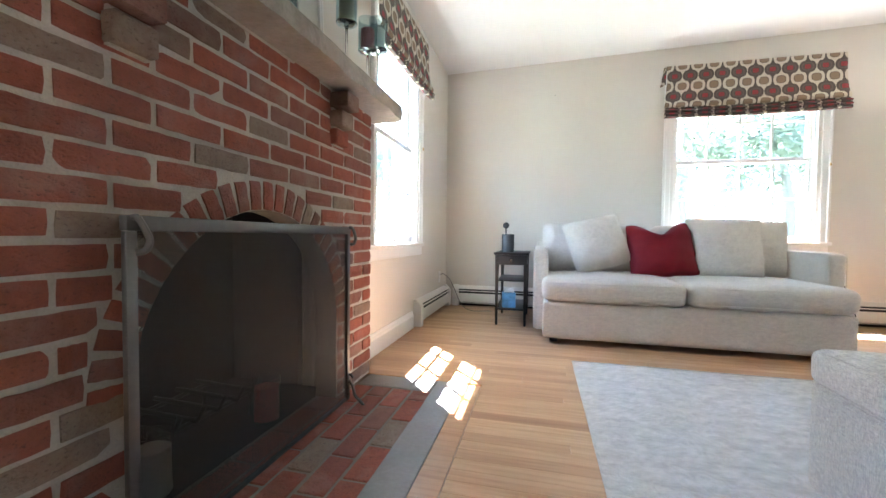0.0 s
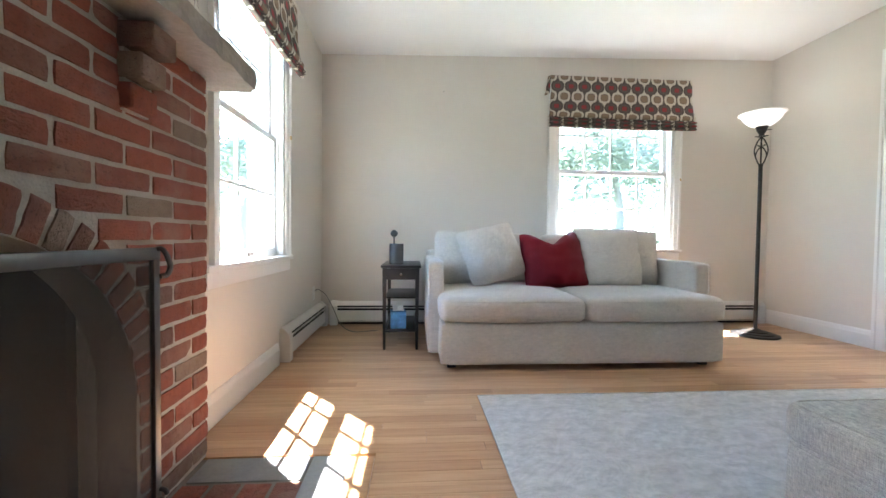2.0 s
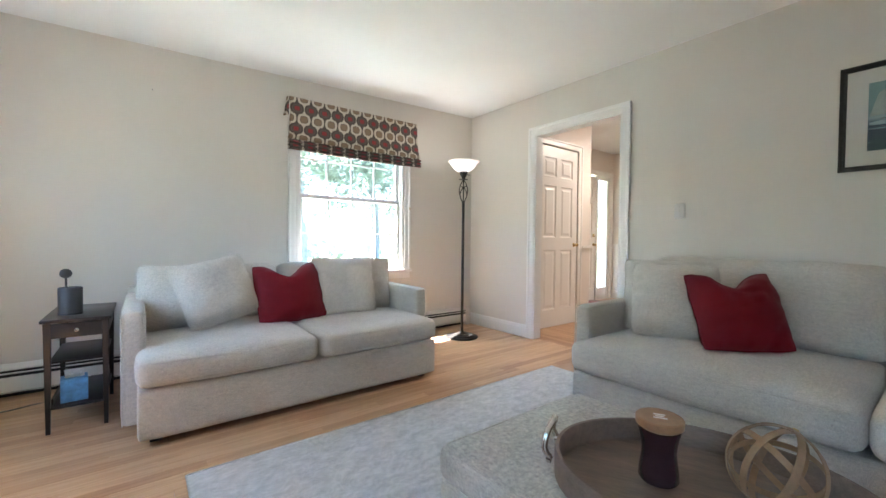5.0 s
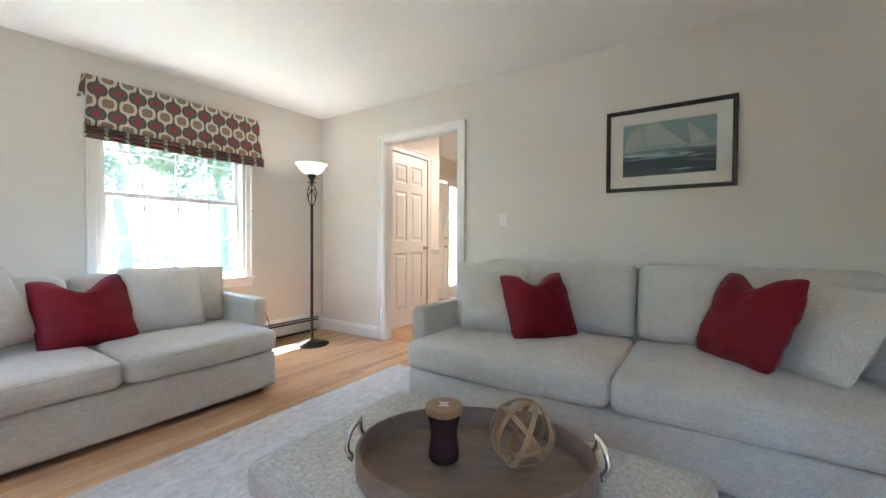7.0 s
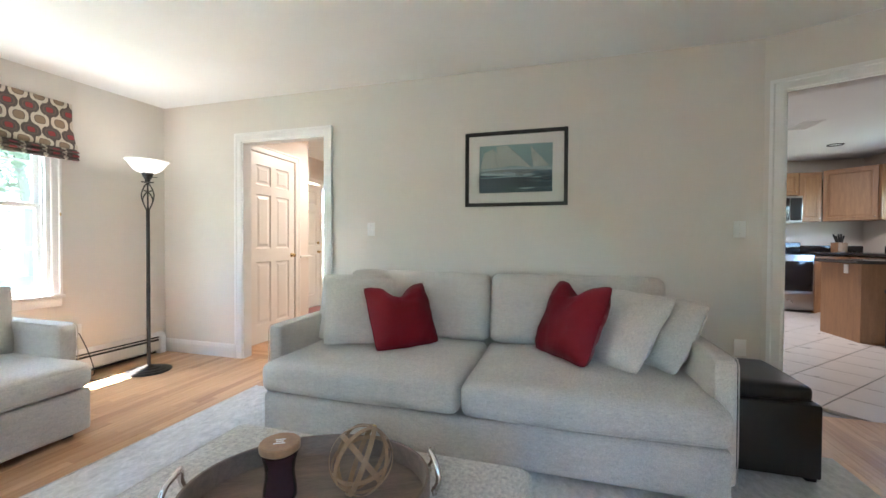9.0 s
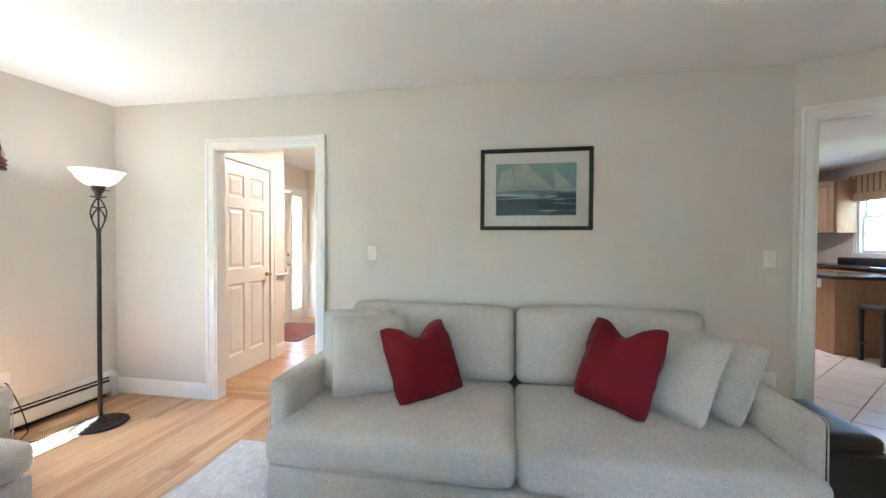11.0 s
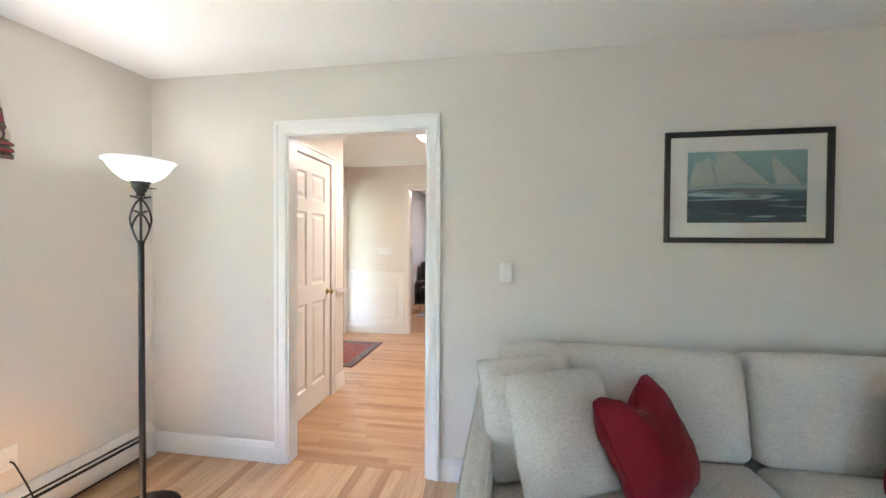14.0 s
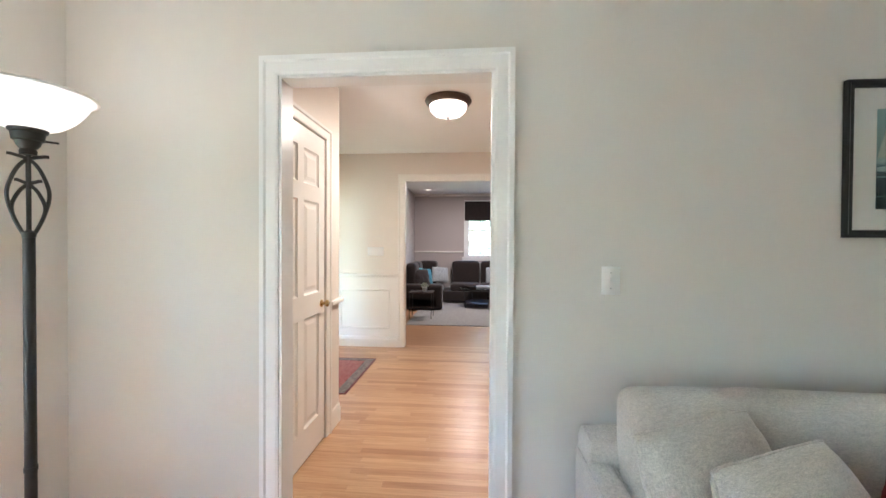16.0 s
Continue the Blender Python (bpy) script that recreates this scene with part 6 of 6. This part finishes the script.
solid("window_casing", boxes(((8.90, -5.719, 1.28), (8.99, -5.70, 2.79)), ((7.21, -5.719, 1.28), (7.30, -5.70, 2.79)), ((7.30, -5.719, 2.70), (8.90, -5.70, 2.79)), ((7.18, -5.719, 1.28), (9.02, -5.66, 1.31)), r=0.003), TRIM, "white painted window casing", "window casing", "")
solid("countertop", boxes(((7.2, -5.715, 1.10), (9.315, -5.10, 1.145)), ((7.2, -5.715, 1.145), (9.315, -5.69, 1.27)), r=0.004), GRANITE, "dark polished granite worktop under the kitchen window", "countertop", "")
cabinet("base_cabinet", 2.0, 0.55, 1.10, pose(9.25, -5.15, -0.03, 0, 0, 180), "honey oak base cabinets under the sink", 4)
cabinet("base_cabinet", 0.60, 0.55, 1.10, KR(-4.665, -0.03), "honey oak base cabinet beside the range")
solid("countertop", boxes(((CF - 0.03, -5.715, 1.10), (KX - 0.005, -4.662, 1.145)), ((KX - 0.03, -5.715, 1.145), (KX - 0.005, -4.662, 1.27)), r=0.004), GRANITE, "dark polished granite worktop with upstand", "countertop", "")
solid("countertop", boxes(((CF - 0.03, -3.855, 1.10), (KX - 0.005, -2.7, 1.145)), r=0.004), GRANITE, "dark polished granite worktop", "countertop", "")
cabinet("base_cabinet", 1.10, 0.55, 1.10, KR(-2.75, -0.03), "honey oak base cabinets", 2)
isl = thing("kitchen_island", "honey oak kitchen island with a dark granite top", "kitchen island")
bm = bmesh.new()
out = [(7.35, -3.71), (6.60, -3.74), (6.50, -4.0), (6.50, -4.55), (7.45, -4.55)]
for z0, z1, k in ((-0.03, 1.04, 1.0),):
    a = [bm.verts.new((x, y, z0)) for x, y in out]
    b = [bm.verts.new((x, y, z1)) for x, y in out]
    bm.faces.new(a), bm.faces.new(b)
    for i in range(5):
        bm.faces.new((a[i], a[(i + 1) % 5], b[(i + 1) % 5], b[i]))
part("body", bm, OAKCAB, isl, smooth=False)
bm = bmesh.new()
cx, cy = 6.95, -4.15
a = [bm.verts.new((cx + (x - cx) * 1.12, cy + (y - cy) * 1.16, 1.04)) for x, y in out]
b = [bm.verts.new((v.co.x, v.co.y, 1.085)) for v in a]
bm.faces.new(a), bm.faces.new(b)
for i in range(5):
    bm.faces.new((a[i], a[(i + 1) % 5], b[(i + 1) % 5], b[i]))
bmesh.ops.bevel(bm, geom=bm.edges[:], offset=0.008, segments=2, affect="EDGES")
part("worktop", bm, GRANITE, isl, "dark granite top")
part("outlet", boxes(((6.82, -3.733, 0.90), (6.90, -3.722, 1.02))), WHITEP, isl)
st = thing("bar_stool", "dark wooden bar stool beside the island", "stool", pose(6.22, -4.05, -0.03))
part("seat", soft_box((0.40, 0.40, 0.07), 0.03, n=6, m=pose(0, 0, 0.70)), LEATHER, st)
for x in (-0.16, 0.16):
    for y in (-0.16, 0.16):
        part("leg", boxes(((x - 0.02, y - 0.02, 0), (x + 0.02, y + 0.02, 0.70)), r=0.003), ESPRESSO, st)
for y in (-0.16, 0.16):
    part("rung", boxes(((-0.14, y - 0.012, 0.25), (0.14, y + 0.012, 0.28))), ESPRESSO, st)
kb = thing("knife_block", "wooden knife block with black handles on the worktop", "knife block", pose(9.55, -5.15, 1.145, 0, 0, 20))
part("block", boxes(((-0.07, -0.1, 0), (0.07, 0.1, 0.19)), r=0.006), OAKCAB, kb)
for i in range(6):
    part("knife_handle", tube([(-0.05 + 0.02 * i, 0, 0.19), (-0.08 + 0.032 * i, 0.02 * (i % 3), 0.32 + 0.03 * (i % 2))], 0.014, 6), CORD, kb)
cv = thing("ceiling_vent", "white slatted ceiling vent in the kitchen", "vent", pose(7.0, -3.3, KC - 0.012))
part("frame", boxes(((-0.24, -0.12, 0), (0.24, -0.10, 0.011)), ((-0.24, 0.10, 0), (0.24, 0.12, 0.011)), ((-0.24, -0.1, 0), (-0.22, 0.1, 0.011)), ((0.22, -0.1, 0), (0.24, 0.1, 0.011))), TRIM, cv)
for i in range(6):
    part("slat", boxes(((-0.22, -0.09 + 0.034 * i, 0.002), (0.22, -0.075 + 0.034 * i, 0.009))), TRIM, cv)
solid("recessed_light", spin([(0.09, 0), (0.11, 0), (0.11, -0.01), (0.09, -0.008), (0.085, 0.0)], 24, pose(8.46, -4.46, KC - 0.001)), BLACK, "dark recessed ceiling light ring", "ceiling light", "")

# ---- outdoors ----
bm = bmesh.new()
bmesh.ops.create_grid(bm, x_segments=2, y_segments=2, size=600)
solid("ground", bm, GRASS, "open lawn round the house", m=Matrix.Translation((0, 0, -0.55)))


def leaves(count, radius, seed, size, flatten=0.8):
    bm = bmesh.new()
    r = random.Random(seed)
    hubs = []
    for _ in range(26):
        a, e, q = r.uniform(0, 6.28), math.asin(r.uniform(-0.8, 1)), radius * r.uniform(0.35, 1.0)
        hubs.append((Vector((q * math.cos(a) * math.cos(e), q * math.sin(a) * math.cos(e), q * math.sin(e) * flatten)), radius * r.uniform(0.16, 0.34)))
    for _ in range(count):
        c, k = r.choice(hubs)
        p = c + Vector((r.gauss(0, 0.5), r.gauss(0, 0.5), r.gauss(0, 0.4))) * k
        u = Vector((r.uniform(-1, 1), r.uniform(-1, 1), r.uniform(-0.6, 0.6))).normalized() * size * r.uniform(0.6, 1.2)
        v = u.orthogonal().normalized() * size * r.uniform(0.3, 0.6)
        bm.faces.new([bm.verts.new(p - u), bm.verts.new(p + v), bm.verts.new(p + u), bm.verts.new(p - v)])
    return bm


crowns = [link_mesh("crown", leaves(3200, 2.6, s, 0.13), LEAF, False) for s in (1, 2, 3)]
rt = random.Random(11)


def tree(x, y, h, k, seed):
    t = thing("tree", "leafy deciduous tree on the lawn in full summer green", "tree", pose(x, y, -0.55), "trees round the house")
    r = random.Random(seed)
    trunk = [(r.uniform(-0.1, 0.1) * i, r.uniform(-0.1, 0.1) * i, h * 0.85 * i / 5) for i in range(6)]
    bm = tube(bent(trunk, 4), [0.20 * k * (1 - 0.8 * i / 20) for i in range(21)], 9)
    for j in range(5):
        z = h * r.uniform(0.4, 0.75)
        a = r.uniform(0, 6.28)
        tube([(0, 0, z), (0.8 * k * math.cos(a), 0.8 * k * math.sin(a), z + 0.6), (1.6 * k * math.cos(a), 1.6 * k * math.sin(a), z + 1.3)], [0.07 * k, 0.05 * k, 0.02 * k], 6, bm=bm)
    part("trunk", bm, BARK, t)
    for j in range(2):
        ob = new("crown", crowns[(seed + j) % 3])
        ob.parent = t
        ob.matrix_basis = pose(r.uniform(-0.7, 0.7) * k, r.uniform(-0.7, 0.7) * k, h * (0.55 + 0.22 * j), 0, 0, r.uniform(0, 360)) @ Matrix.Diagonal((k, k, k * 0.9, 1))


for i, (x, y, h, k) in enumerate(((-9.5, 8.6, 7.5, 1.0), (-12.5, 3.0, 8.5, 1.2), (-10.5, 13.5, 8, 1.1), (-15, 7.5, 10, 1.5), (-6.5, 16.0, 7, 1.0), (2.0, 26, 10, 1.7), (8.0, 25.0, 10, 1.7), (14.0, 27, 11, 1.9), (-4, 27, 11, 1.8), (20, 24, 10, 1.7), (22, 3.5, 8, 1.3), (24, -1, 9, 1.4))):
    tree(x, y, h, k, i)
bm = bmesh.new()
rw = random.Random(8)
for i in range(20000):
    a = rw.uniform(0, 6.283)
    d = rw.uniform(34, 50)
    z = -0.5 + 9 * rw.random() ** 1.3 * (0.75 + 0.25 * math.sin(a * 9))
    p = Vector((d * math.cos(a), d * math.sin(a), z))
    u = Vector((rw.uniform(-1, 1), rw.uniform(-1, 1), rw.uniform(-1, 1))).normalized() * 0.5
    v = u.orthogonal().normalized() * 0.3
    bm.faces.new([bm.verts.new(p - u), bm.verts.new(p + v), bm.verts.new(p + u), bm.verts.new(p - v)])
solid("far_woods", bm, LEAF, "belt of green woods round the lawn", "woods", "stuff", smooth=False)
# an unseen eave added above the windows, sized to trim the sun patches
solid("sun_trim_eave", boxes(((-1.50, -4.2, 2.78), (-1.36, 5.1, 2.95)), ((-1.36, 4.72, 2.78), (3.9, 5.15, 2.95))), TRIM, "unseen white eave added outside to trim the sun", smooth=False)

# unseen slab added to keep direct sun out of the sidelight
solid("porch_sun_block", boxes(((5.0, 4.90, 2.62), (8.4, 7.2, 2.78))), TRIM, "unseen white slab added outside the front door to block the sun", smooth=False)

# ---- floor strips ----
PW = 0.0665
rp = random.Random(21)
strips = [(l, link_mesh("plank", box(bmesh.new(), (-l / 2, -PW / 2 + 0.0006, -0.014), (l / 2, PW / 2 - 0.0006, 0.0), 0.0008, 1), PLANK, False)) for l in (0.42, 0.6, 0.8, 1.0, 1.25, 1.5)]
made = 0
y = -3.74
verts, faces = [], []


def strip_into(x0, x1, ya, yb, lo=-0.014, hi=0.0):
    n = len(verts)
    e = 0.0007
    verts.extend([(x0 + e, ya + e, lo), (x1 - e, ya + e, lo), (x1 - e, yb - e, lo), (x0 + e, yb - e, lo), (x0 + e, ya + e, hi), (x1 - e, ya + e, hi), (x1 - e, yb - e, hi), (x0 + e, yb - e, hi)])
    faces.extend([(n + a, n + b, n + c, n + d) for a, b, c, d in ((4, 5, 6, 7), (0, 1, 5, 4), (1, 2, 6, 5), (2, 3, 7, 6), (3, 0, 4, 7))])


while y < NY - 0.01:
    yb = min(y + PW, NY)
    left = -0.30 if y < 2.10 - 0.02 else WX
    right = EX + 0.055
    x = left
    while x < right - 0.05:
        l, me = rp.choice(strips)
        near = yb > 2.60 and made < 300
        if near and x + l < right - 0.3:
            ob = new("plank", me)
            ob.parent = floor
            ob.matrix_basis = pose(x + l / 2, (y + yb) / 2, 0)
            made += 1
        else:
            l = min(l, right - x)
            if right - x - l < 0.3:
                l = right - x
            strip_into(x, x + l, y, yb)
        x += l
    y = yb
# the board that frames the hearth
strip_into(-0.398, -0.302, 0.1, 2.09)
strip_into(-0.398, -0.302, -3.7, 0.098)
me = bpy.data.meshes.new("planks")
me.from_pydata(verts, [], faces)
me.materials.append(PLANKS)
tagged(new("planks", me), "oak strip floorboards", "floorboards", kind="stuff")
# hall boards run crosswise
verts, faces = [], []
x = EX + 0.055
while x < 7.90:
    y = -0.2
    while y < 4.72:
        l = rp.uniform(0.5, 1.6)
        l = min(l, 4.72 - y)
        n = len(verts)
        strip_into(x, min(x + 0.0665, 7.9), y, y + l)
        y += l
    x += 0.0665
me = bpy.data.meshes.new("hall_planks")
me.from_pydata(verts, [], faces)
me.materials.append(HALLPLANKS)
tagged(new("hall_planks", me), "oak strip floorboards of the hall", "floorboards", kind="stuff")
# kitchen tiles, laid on the diagonal
tiles = thing("tile_floor", "pale square ceramic tiles laid diagonally", "tile floor", kind="structure")
tm = link_mesh("tile", box(bmesh.new(), (-0.222, -0.222, -0.029), (0.222, 0.222, -0.002), 0.003, 1), TILE, False)
for i in range(-14, 15):
    for j in range(-14, 15):
        p = pose(0, 0, 0, 0, 0, 45) @ Vector((0.452 * i, 0.452 * j, 0))
        p += Vector((6.2, -3.2, 0))
        inside = (Vector((p.x, p.y, 0)) - Vector((EX, -1.36, 0))).dot(Vector((math.cos(radians(25)), -math.sin(radians(25)), 0)))
        if inside > 0.36 and -5.5 < p.y < -0.7 and p.x < 9.2 and p.x > 3.2:
            ob = new("tile", tm)
            ob.parent = tiles
            ob.matrix_basis = pose(p.x, p.y, 0, 0, 0, 45)
